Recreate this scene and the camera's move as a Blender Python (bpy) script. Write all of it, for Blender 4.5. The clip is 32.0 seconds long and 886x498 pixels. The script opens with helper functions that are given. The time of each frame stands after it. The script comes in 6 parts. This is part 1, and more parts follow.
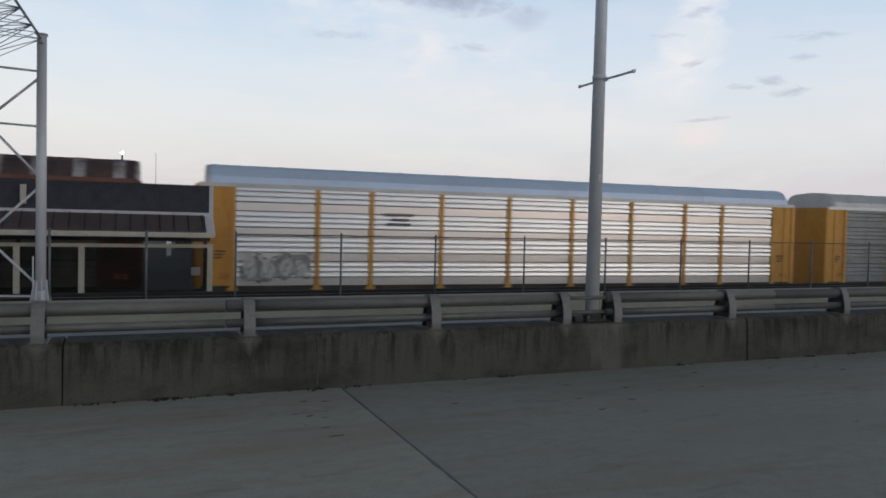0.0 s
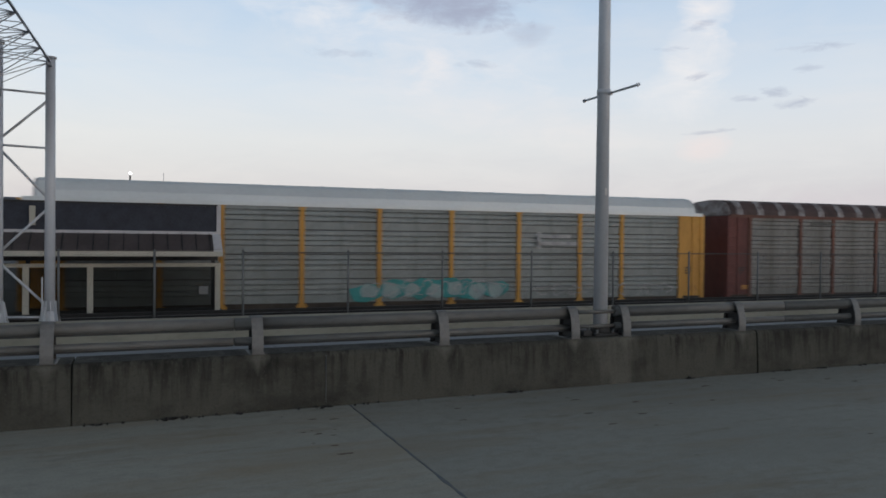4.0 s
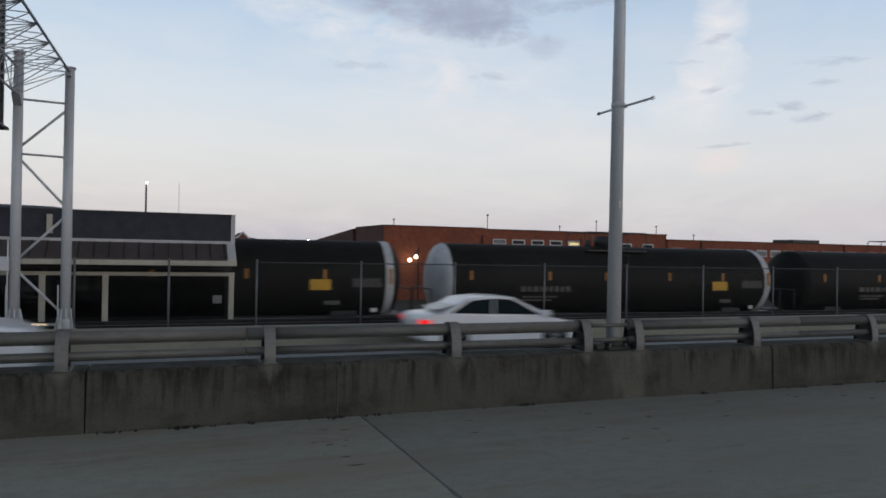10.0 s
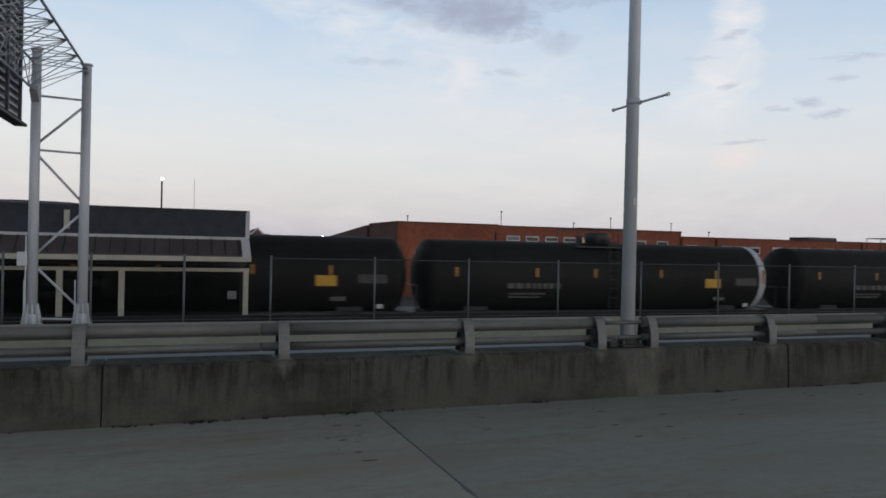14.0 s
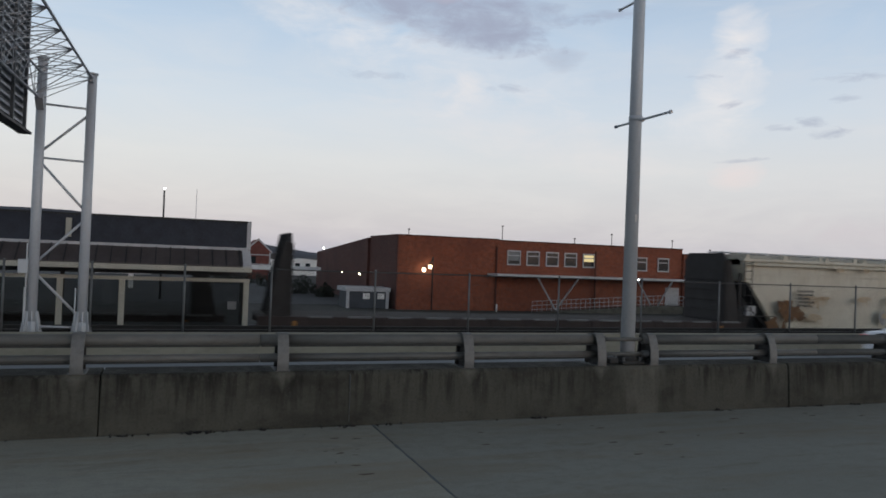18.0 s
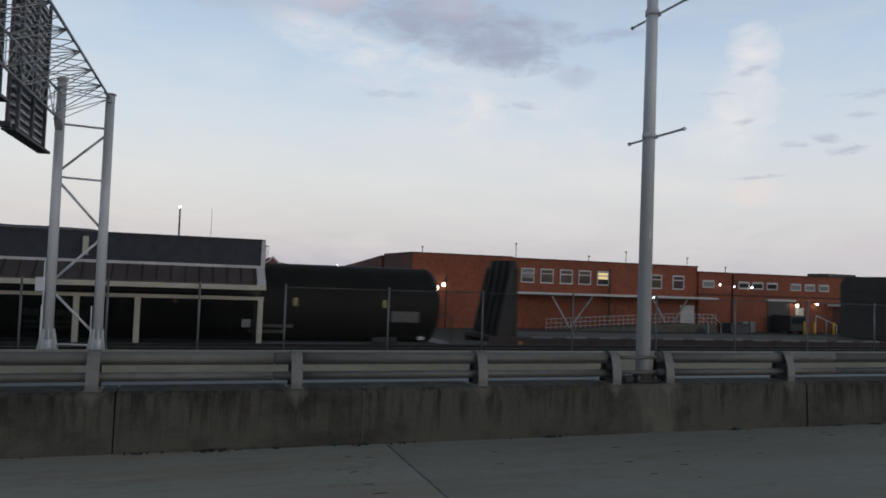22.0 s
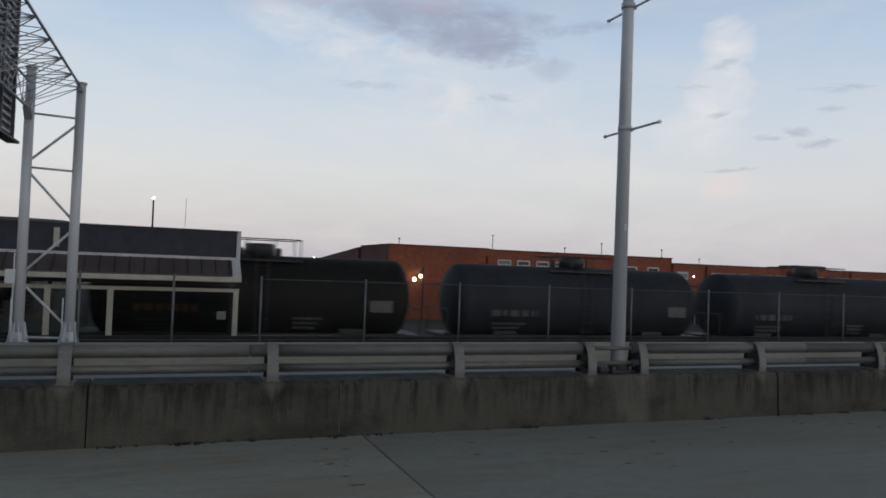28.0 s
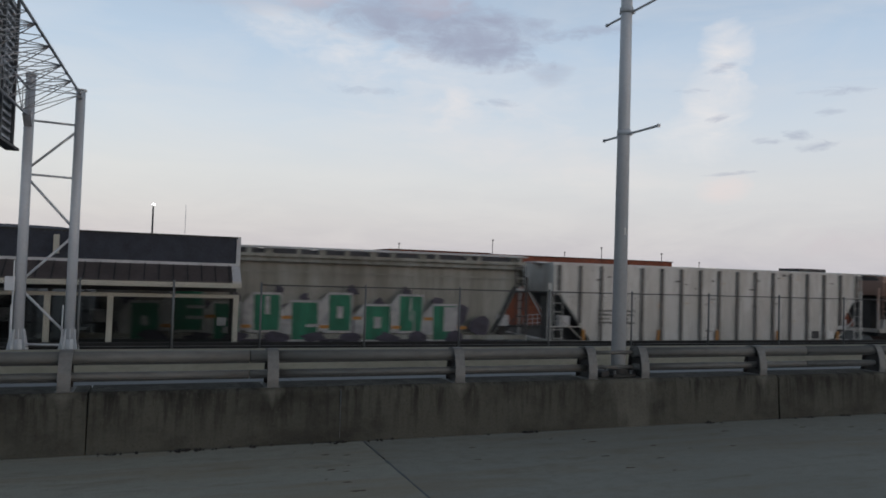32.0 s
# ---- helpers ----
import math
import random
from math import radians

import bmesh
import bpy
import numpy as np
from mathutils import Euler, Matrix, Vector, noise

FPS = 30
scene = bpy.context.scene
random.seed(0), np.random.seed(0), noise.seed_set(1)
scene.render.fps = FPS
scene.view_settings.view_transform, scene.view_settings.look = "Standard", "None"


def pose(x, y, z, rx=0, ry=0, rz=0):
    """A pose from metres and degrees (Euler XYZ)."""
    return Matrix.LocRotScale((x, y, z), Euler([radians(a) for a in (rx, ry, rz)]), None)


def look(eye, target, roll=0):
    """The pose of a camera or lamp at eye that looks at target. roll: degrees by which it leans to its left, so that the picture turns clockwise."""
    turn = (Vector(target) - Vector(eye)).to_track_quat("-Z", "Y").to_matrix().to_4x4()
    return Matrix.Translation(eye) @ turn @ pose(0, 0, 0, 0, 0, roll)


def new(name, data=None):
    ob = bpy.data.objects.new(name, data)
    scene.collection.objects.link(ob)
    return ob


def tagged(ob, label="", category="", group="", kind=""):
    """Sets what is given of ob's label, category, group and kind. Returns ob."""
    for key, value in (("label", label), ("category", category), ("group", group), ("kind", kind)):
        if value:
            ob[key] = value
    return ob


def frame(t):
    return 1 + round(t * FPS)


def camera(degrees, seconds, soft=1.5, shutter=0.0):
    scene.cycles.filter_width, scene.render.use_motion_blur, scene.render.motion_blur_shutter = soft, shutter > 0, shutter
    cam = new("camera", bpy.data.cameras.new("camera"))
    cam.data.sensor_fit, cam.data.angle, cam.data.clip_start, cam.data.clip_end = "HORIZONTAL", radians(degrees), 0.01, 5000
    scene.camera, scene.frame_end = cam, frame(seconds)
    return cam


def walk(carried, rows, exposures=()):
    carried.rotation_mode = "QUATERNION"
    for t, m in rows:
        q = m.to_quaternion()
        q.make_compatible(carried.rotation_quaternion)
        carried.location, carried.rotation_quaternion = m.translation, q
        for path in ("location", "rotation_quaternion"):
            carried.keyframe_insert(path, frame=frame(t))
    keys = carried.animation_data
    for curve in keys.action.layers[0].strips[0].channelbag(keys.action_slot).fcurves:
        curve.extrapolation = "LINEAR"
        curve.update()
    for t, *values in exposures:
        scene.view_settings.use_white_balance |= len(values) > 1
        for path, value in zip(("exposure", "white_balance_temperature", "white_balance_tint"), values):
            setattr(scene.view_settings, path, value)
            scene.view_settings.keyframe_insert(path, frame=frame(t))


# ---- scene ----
cam = camera(62.0, 32.0, soft=1.7, shutter=0.35)
EYE = (0.0, 0.0, 2.55)
# seconds, yaw, pitch, roll of the hand-held camera, which stands in one place
PATH = [
    (0, -22.95, -1.96, -1.35), (0.5, -22.87, -1.94, -1.54), (1, -22.83, -1.35, -1.48), (1.5, -22.69, -0.76, -1.31),
    (2, -22.41, -0.87, -1.26), (2.5, -22.29, -1.00, -0.99), (3, -22.30, -1.08, -1.08), (3.5, -22.43, -1.01, -0.64),
    (5.5, -22.13, -0.10, -1.01), (6, -22.15, -0.25, -1.78), (6.5, -22.05, 0.17, -1.68), (7, -21.84, 0.55, -1.98),
    (7.5, -21.89, 0.72, -1.76), (8, -21.53, 0.38, -1.49), (8.5, -21.31, 0.06, -1.23), (9, -21.53, 0.14, -1.34),
    (9.5, -21.36, -0.01, -1.16), (10, -21.42, 0.14, -1.11), (10.5, -17.18, -0.29, -0.41), (11, -17.28, -0.26, -0.57),
    (11.5, -17.36, 0.52, -0.88), (12, -17.82, 2.01, -1.80), (12.5, -18.10, 0.23, -2.45), (13, -20.25, 0.03, -2.08),
    (13.5, -20.47, -0.13, -1.42), (15.5, -20.34, 0.05, -1.09), (16, -20.38, 0.33, -0.93), (16.5, -20.11, 0.26, -1.02),
    (17, -20.05, 0.38, -1.13), (17.5, -20.48, 0.40, -1.93), (18, -20.30, 0.91, -2.17), (18.5, -20.43, 1.20, -1.95),
    (19, -20.52, 1.53, -1.89), (19.5, -20.05, 1.65, -1.65), (20, -19.99, 1.75, -2.31), (20.5, -20.00, 2.87, -2.61),
    (21, -19.68, 2.07, -2.50), (21.5, -19.65, 2.57, -2.27), (22, -19.25, 2.24, -2.11), (22.5, -19.16, 2.44, -1.89),
    (23, -18.83, 3.20, -1.95), (23.5, -19.32, 2.97, -2.00), (24, -20.16, 2.54, -2.25), (24.5, -20.78, 2.23, -2.08),
    (25, -20.88, 1.84, -1.83), (25.5, -21.12, 1.62, -1.79), (27.5, -21.31, 1.34, -1.24), (28, -21.05, 1.67, -2.08),
    (28.5, -20.54, 1.00, -2.14), (29, -20.81, 1.44, -2.43), (29.5, -20.56, 1.25, -2.52), (30, -20.78, 1.61, -2.41),
    (30.5, -19.87, 1.74, -3.23), (31, -20.79, 2.24, -2.12), (31.5, -21.13, 1.92, -2.43), (32, -21.05, 2.05, -1.78),
]
walk(cam, [(t, pose(*EYE, 90 + p, r, y)) for t, y, p, r in PATH], [(0.0, .08), (3.0, .05), (6.0, .02), (7.0, -.05), (8.0, -.07), (9.0, -.05), (10.0, -.01), (12.0, -.15), (13.0, -.06), (16.0, .06), (17.0, .03), (18.0, -.05), (19.0, -.08), (21.0, -.09), (22.0, -.06), (23.0, -.08), (24.0, -.15), (25.0, -.18), (28.0, -.10), (29.0, -.03), (30.0, .0), (31.0, -.07), (32.0, -.09)])


# ---- node helpers ----
def nodes_of(owner):
    owner.use_nodes = True
    tree = owner.node_tree
    tree.nodes.clear()
    return tree


def add(tree, kind, **values):
    node = tree.nodes.new(kind)
    for key, value in values.items():
        node.inputs[key[3:]].default_value = value
    return node


def calc(tree, op, a, b=None, c=None, clamp=False):
    node = tree.nodes.new("ShaderNodeMath")
    node.operation, node.use_clamp = op, clamp
    for i, v in enumerate((a, b, c)):
        if v is None:
            continue
        if isinstance(v, (int, float)):
            node.inputs[i].default_value = v
        else:
            tree.links.new(v, node.inputs[i])
    return node.outputs[0]


def blend(tree, fac, a, b, mode="MIX"):
    node = tree.nodes.new("ShaderNodeMix")
    node.data_type, node.blend_type = "RGBA", mode
    for sock, v in ((node.inputs[0], fac), (node.inputs[6], a), (node.inputs[7], b)):
        if isinstance(v, (int, float)):
            sock.default_value = v
        elif isinstance(v, tuple):
            sock.default_value = (*v, 1.0)
        else:
            tree.links.new(v, sock)
    return node.outputs[2]


# ---- world: dusk sky with thin cloud ----
def make_world():
    world = bpy.data.worlds.new("dusk_sky")
    scene.world = world
    t = nodes_of(world)
    L = t.links.new
    geo = add(t, "ShaderNodeTexCoord")
    sep = add(t, "ShaderNodeSeparateXYZ")
    L(geo.outputs["Generated"], sep.inputs[0])
    x, y, z = sep.outputs
    az = calc(t, "ARCTAN2", x, y)
    el = calc(t, "ARCSINE", z)
    ramp = add(t, "ShaderNodeValToRGB")
    stops = [(0.0, (.465, .48, .555)), (.03, (.525, .535, .60)), (.075, (.60, .605, .655)), (.13, (.655, .67, .71)), (.20, (.60, .665, .755)),
             (.30, (.47, .585, .74)), (.42, (.35, .45, .60)), (.62, (.13, .15, .19)), (1.0, (.06, .066, .08))]
    els = ramp.color_ramp.elements
    els[0].position, els[0].color = stops[0][0], (*stops[0][1], 1)
    els[1].position, els[1].color = stops[-1][0], (*stops[-1][1], 1)
    for p, c in stops[1:-1]:
        e = els.new(p)
        e.color = (*c, 1)
    L(calc(t, "MAXIMUM", calc(t, "MULTIPLY", el, 2 / math.pi * 1.6), 0.0), ramp.inputs[0])
    col = ramp.outputs[0]
    # cloud texture: fibrous, flattened towards the horizon
    def fibre(sx, sy, scale, detail, rough, twist):
        v = add(t, "ShaderNodeCombineXYZ")
        L(calc(t, "MULTIPLY", az, sx), v.inputs[0])
        L(calc(t, "MULTIPLY", el, sy), v.inputs[1])
        n = add(t, "ShaderNodeTexNoise", in_Scale=scale, in_Detail=detail, in_Roughness=rough, in_Distortion=twist)
        L(v.outputs[0], n.inputs["Vector"])
        return n.outputs[0]

    wisp, puff, tiny = fibre(2.2, 7.5, 2.3, 8.0, .60, .6), fibre(1.0, 1.9, 15.0, 9.0, .62, .5), fibre(2.2, 6.5, 16.0, 6.0, .62, .9)
    streak = fibre(1.6, 9.0, 3.6, 9.0, .66, .8)
    veil = calc(t, "MULTIPLY", calc(t, "SUBTRACT", wisp, .42, clamp=True), 3.0, clamp=True)
    veil = calc(t, "MULTIPLY", veil, calc(t, "MULTIPLY", calc(t, "SUBTRACT", .62, el, clamp=True), 1.1, clamp=True))
    col = blend(t, veil, col, (.70, .70, .73))
    comb = calc(t, "MULTIPLY", calc(t, "SUBTRACT", streak, .48, clamp=True), 1.3, clamp=True)
    comb = calc(t, "MULTIPLY", comb, calc(t, "MULTIPLY", calc(t, "SUBTRACT", .50, el, clamp=True), .9, clamp=True))
    col = blend(t, comb, col, (.76, .72, .735))
    low_grey = calc(t, "MULTIPLY", calc(t, "SUBTRACT", .46, streak, clamp=True), 2.4, clamp=True)
    low_grey = calc(t, "MULTIPLY", low_grey, calc(t, "MULTIPLY", calc(t, "SUBTRACT", .16, el, clamp=True), 4.0, clamp=True))
    col = blend(t, low_grey, col, (.50, .485, .56))

    def patch(az0, el0, wide, tall, rough, gain, tilt=0.0):
        da = calc(t, "SUBTRACT", az, radians(az0))
        de = calc(t, "SUBTRACT", el, radians(el0))
        if tilt:
            de = calc(t, "MULTIPLY_ADD", da, -tilt, de)
        a = calc(t, "DIVIDE", da, radians(wide))
        b = calc(t, "DIVIDE", de, radians(tall))
        d = calc(t, "ADD", calc(t, "MULTIPLY", a, a), calc(t, "MULTIPLY", b, b))
        grain = tiny if tall < .7 else puff
        n = calc(t, "MULTIPLY", calc(t, "SUBTRACT", grain, .5), rough * (2.4 if tall < .7 else 2.0))
        n2 = calc(t, "MULTIPLY", calc(t, "SUBTRACT", streak, .5), rough * (1.1 if wide > tall * 1.6 else .3))
        m = calc(t, "ADD", calc(t, "SUBTRACT", 1.0, d), calc(t, "ADD", n, n2))
        return calc(t, "MULTIPLY", m, gain, clamp=True)

    grey, white, rose = (.34, .372, .495), (.80, .775, .79), (.56, .525, .60)
    for az0, el0, wide, tall, rough, gain, c, tilt in CLOUDS(grey, white, rose):
        col = blend(t, patch(az0, el0, wide, tall, rough, gain, tilt), col, c)
    # afterglow where the sun has gone down, behind the road
    glow = patch(155, 8.0, 62, 9.0, .2, .9)
    col = blend(t, glow, col, (1.20, 1.24, 1.30))
    sky = add(t, "ShaderNodeTexSky")
    sky.sky_type, sky.sun_disc, sky.sun_elevation, sky.sun_rotation = "NISHITA", False, radians(2), radians(150)
    low = add(t, "ShaderNodeBackground", in_Strength=.05)
    L(sky.outputs[0], low.inputs[0])
    back = add(t, "ShaderNodeBackground", in_Strength=1.0)
    L(col, back.inputs[0])
    both = add(t, "ShaderNodeAddShader")
    L(back.outputs[0], both.inputs[0])
    L(low.outputs[0], both.inputs[1])
    out = add(t, "ShaderNodeOutputWorld")
    L(both.outputs[0], out.inputs[0])


def CLOUDS(grey, white, rose):
    """Azimuth, elevation, half widths in degrees, raggedness, gain, colour, slope."""
    pale = [
        (20, 15.2, 14.0, 3.0, 1.5, .20, white, -.18), (10, 17.6, 7.0, 1.8, 1.7, .24, white, -.22), (25.0, 10.5, 13.0, 3.0, 1.5, .20, (.80, .735, .74), -.25),
        (21.5, 12.9, 2.2, 1.5, 2.0, .28, (.82, .765, .765), .5), (7.5, 19.0, 2.6, .8, 2.0, .30, white, -.25), (16.0, 16.9, 5.0, 1.0, 2.0, .26, white, -.1),
        (41.9, 16.6, 2.1, 2.4, 1.4, .62, white, .0), (41.2, 13.4, 2.6, 3.0, 1.4, .58, white, .0), (39.9, 10.8, 3.4, 2.4, 1.4, .40, white, .0),
        (41.8, 7.0, 2.0, 1.3, 1.4, .36, (.82, .68, .68), .0), (55, 3.0, 9.0, 1.6, 1.6, .35, rose, .0),
    ]
    dull = [
        (20.4, 18.6, 9.6, 2.5, 1.5, .85, grey, -.10), (23.4, 17.2, 4.6, 1.7, 1.2, .85, grey, -.05), (14.8, 19.6, 7.5, 1.5, 1.7, .70, grey, -.1),
        (3.8, 20.6, 12.0, 1.9, 1.4, .62, (.42, .455, .565), -.04), (9.4, 20.9, 4.6, 1.6, 1.3, .55, rose, .0), (19.5, 20.4, 3.4, 1.2, 1.2, .50, (.47, .44, .53), .0),
        (31.6, 18.4, 4.0, .55, 1.6, .55, grey, .08), (28.9, 15.4, 2.0, .95, 1.4, .36, grey, .0), (25.0, 13.3, 1.8, .35, 1.6, .42, grey, .0),
        (14.6, 13.9, 3.0, .40, 1.8, .38, grey, .0), (41.3, 15.4, 1.3, .36, 1.7, .50, grey, .15), (41.3, 12.0, .9, .28, 1.6, .55, grey, .2),
        (39.2, 14.0, 1.5, .22, 1.6, .40, grey, .0), (44.5, 10.2, 1.1, .30, 1.6, .50, grey, .0), (46.6, 10.6, 1.0, .40, 1.8, .50, grey, -.15),
        (47.8, 9.7, 1.4, .40, 2.0, .42, grey, .05), (42.3, 8.0, 1.8, .20, 1.5, .50, grey, .05), (48.9, 13.3, 2.2, .36, 2.0, .42, grey, .0),
        (48.5, 12.0, 1.0, .30, 1.8, .40, grey, .0),
    ]
    return pale + [(a, e, w, h, r, g * (.72 if h < .7 else 1.0), c, q) for a, e, w, h, r, g, c, q in dull]


make_world()
sun = new("sun", bpy.data.lights.new("sun", "SUN"))
sun.data.energy, sun.data.angle, sun.data.color = .22, radians(20), (1.0, .92, .84)
sun.matrix_world = look((0, 0, 30), (-math.sin(radians(150)) * 10, -math.cos(radians(150)) * 10, 28.5))


# ---- materials ----
def mat(name, col, rough=.65, metal=0.0, var=.25, scale=1.5, fine=18.0, bump=0.0, streak=(1, 1, 1), tone=None, spots=0.0, coat=0.0, spec=.5):
    """A painted, cast or worn surface: base colour broken up at two scales."""
    m = bpy.data.materials.new(name)
    t = nodes_of(m)
    L = t.links.new
    co = add(t, "ShaderNodeTexCoord")
    mp = add(t, "ShaderNodeMapping")
    mp.inputs["Scale"].default_value = streak
    L(co.outputs["Object"], mp.inputs[0])
    big = add(t, "ShaderNodeTexNoise", in_Scale=scale, in_Detail=5.0, in_Roughness=.6)
    small = add(t, "ShaderNodeTexNoise", in_Scale=fine, in_Detail=4.0, in_Roughness=.65)
    L(mp.outputs[0], big.inputs["Vector"])
    L(mp.outputs[0], small.inputs["Vector"])
    dark = tone or tuple(c * .45 for c in col)
    f = calc(t, "MULTIPLY", calc(t, "SUBTRACT", big.outputs[0], .40, clamp=True), 9.0 * var, clamp=True)
    c = blend(t, f, col, dark)
    f2 = calc(t, "MULTIPLY", calc(t, "SUBTRACT", small.outputs[0], .46, clamp=True), 5.0 * var, clamp=True)
    c = blend(t, f2, c, tuple(v * .6 for v in dark))
    if spots:
        sp = add(t, "ShaderNodeTexNoise", in_Scale=scale * .6, in_Detail=3.0)
        L(co.outputs["Object"], sp.inputs["Vector"])
        c = blend(t, calc(t, "MULTIPLY", calc(t, "SUBTRACT", sp.outputs[0], .55, clamp=True), 8 * spots, clamp=True), c, tuple(v * .5 for v in dark))
    p = add(t, "ShaderNodeBsdfPrincipled", in_Metallic=metal)
    p.inputs["Specular IOR Level"].default_value = spec
    L(c, p.inputs["Base Color"])
    L(calc(t, "MULTIPLY_ADD", calc(t, "SUBTRACT", small.outputs[0], .5), .35 * var + .08, rough, clamp=True), p.inputs["Roughness"])
    if coat:
        p.inputs["Coat Weight"].default_value = coat
        p.inputs["Coat Roughness"].default_value = .08
    if bump:
        b = add(t, "ShaderNodeBump", in_Strength=bump, in_Distance=.02)
        L(small.outputs[0], b.inputs["Height"])
        L(b.outputs[0], p.inputs["Normal"])
    out = add(t, "ShaderNodeOutputMaterial")
    L(p.outputs[0], out.inputs[0])
    return m


def glow_mat(name, col, strength):
    m = bpy.data.materials.new(name)
    t = nodes_of(m)
    e = add(t, "ShaderNodeEmission", in_Color=(*col, 1), in_Strength=strength)
    out = add(t, "ShaderNodeOutputMaterial")
    t.links.new(e.outputs[0], out.inputs[0])
    return m


def glass_mat(name, col, rough=.05, spec=.8):
    m = bpy.data.materials.new(name)
    t = nodes_of(m)
    p = add(t, "ShaderNodeBsdfPrincipled", in_Roughness=rough)
    p.inputs["Base Color"].default_value = (*col, 1)
    p.inputs["Specular IOR Level"].default_value = spec
    out = add(t, "ShaderNodeOutputMaterial")
    t.links.new(p.outputs[0], out.inputs[0])
    return m


def tint_mat(name):
    """Smoked acrylic: dims what lies behind it."""
    m = bpy.data.materials.new(name)
    t = nodes_of(m)
    a = add(t, "ShaderNodeBsdfTransparent", in_Color=(.60, .61, .60, 1))
    b = add(t, "ShaderNodeBsdfGlossy", in_Color=(.8, .8, .8, 1), in_Roughness=.08)
    mix = add(t, "ShaderNodeMixShader", in_Fac=.035)
    t.links.new(a.outputs[0], mix.inputs[1])
    t.links.new(b.outputs[0], mix.inputs[2])
    out = add(t, "ShaderNodeOutputMaterial")
    t.links.new(mix.outputs[0], out.inputs[0])
    return m


POSTS = [-14.9, -12.2, -9.45, -6.7, -3.9, -1.12, 1.62, 4.58, 7.06, 8.14, 10.84, 14.0, 17.1, 20.2, 23.3, 26.4, 29.5, 32.6, 35.7, 38.8, 41.9]


def barrier_mat(name, col, dark, pale):
    """Old concrete: dark drips from the top, pale washes under the rail posts, grit below."""
    m = bpy.data.materials.new(name)
    t = nodes_of(m)
    L = t.links.new
    co = add(t, "ShaderNodeTexCoord")
    sep = add(t, "ShaderNodeSeparateXYZ")
    L(co.outputs["Object"], sep.inputs[0])
    x, y, z = sep.outputs

    def noise(sx, sz, detail, rough=.6):
        v = add(t, "ShaderNodeCombineXYZ")
        L(calc(t, "MULTIPLY", x, sx), v.inputs[0])
        L(calc(t, "MULTIPLY", y, sx), v.inputs[1])
        L(calc(t, "MULTIPLY", z, sz), v.inputs[2])
        n = add(t, "ShaderNodeTexNoise", in_Scale=1.0, in_Detail=detail, in_Roughness=rough)
        L(v.outputs[0], n.inputs["Vector"])
        return n.outputs[0]

    cloud, drip, drip2, grain = noise(.8, 1.2, 4.0), noise(5.5, .55, 4.0), noise(13.0, 1.2, 3.0), noise(26.0, 26.0, 4.0, .7)
    c = blend(t, calc(t, "MULTIPLY", calc(t, "SUBTRACT", cloud, .42, clamp=True), 4.5, clamp=True), col, dark)
    # drips, strongest near the top and fading as they run down
    run = calc(t, "MULTIPLY", calc(t, "SUBTRACT", z, .05, clamp=True), 1.3, clamp=True)
    f = calc(t, "MULTIPLY", calc(t, "SUBTRACT", drip, .47, clamp=True), 7.0, clamp=True)
    c = blend(t, calc(t, "MULTIPLY", f, run), c, tuple(v * .55 for v in dark))
    f = calc(t, "MULTIPLY", calc(t, "SUBTRACT", drip2, .56, clamp=True), 5.0, clamp=True)
    c = blend(t, calc(t, "MULTIPLY", f, run), c, tuple(v * .7 for v in dark))
    wash = None
    for p in POSTS[3:16]:
        d = calc(t, "ABSOLUTE", calc(t, "SUBTRACT", x, p))
        d = calc(t, "SUBTRACT", 1.0, calc(t, "MULTIPLY", d, 4.2), clamp=True)
        wash = d if wash is None else calc(t, "MAXIMUM", wash, d)
    wash = calc(t, "ADD", calc(t, "MULTIPLY", wash, 1.1), calc(t, "MULTIPLY", calc(t, "SUBTRACT", drip, .5), 1.8))
    wash = calc(t, "MULTIPLY", calc(t, "ADD", wash, calc(t, "MULTIPLY", calc(t, "SUBTRACT", z, .86), 3.4)), 1.5, clamp=True)
    c = blend(t, calc(t, "MULTIPLY", wash, .75), c, pale)
    # the pale run below the pole
    d = calc(t, "ABSOLUTE", calc(t, "SUBTRACT", x, calc(t, "MULTIPLY_ADD", z, -.18, 8.02)))
    d = calc(t, "SUBTRACT", calc(t, "MULTIPLY_ADD", z, .34, .36), d)
    d = calc(t, "ADD", calc(t, "MULTIPLY", d, 4.0), calc(t, "MULTIPLY", calc(t, "SUBTRACT", drip, .5), 3.0), clamp=True)
    c = blend(t, calc(t, "MULTIPLY", d, .55), c, pale)
    c = blend(t, calc(t, "MULTIPLY", calc(t, "SUBTRACT", grain, .50, clamp=True), 1.7, clamp=True), c, tuple(v * .6 for v in dark))
    c = blend(t, calc(t, "MULTIPLY", calc(t, "SUBTRACT", .40, grain, clamp=True), 2.5, clamp=True), c, pale)
    p = add(t, "ShaderNodeBsdfPrincipled", in_Roughness=.93)
    p.inputs["Specular IOR Level"].default_value = .3
    L(c, p.inputs["Base Color"])
    bp = add(t, "ShaderNodeBump", in_Strength=.5, in_Distance=.015)
    L(grain, bp.inputs["Height"])
    L(bp.outputs[0], p.inputs["Normal"])
    out = add(t, "ShaderNodeOutputMaterial")
    L(p.outputs[0], out.inputs[0])
    return m


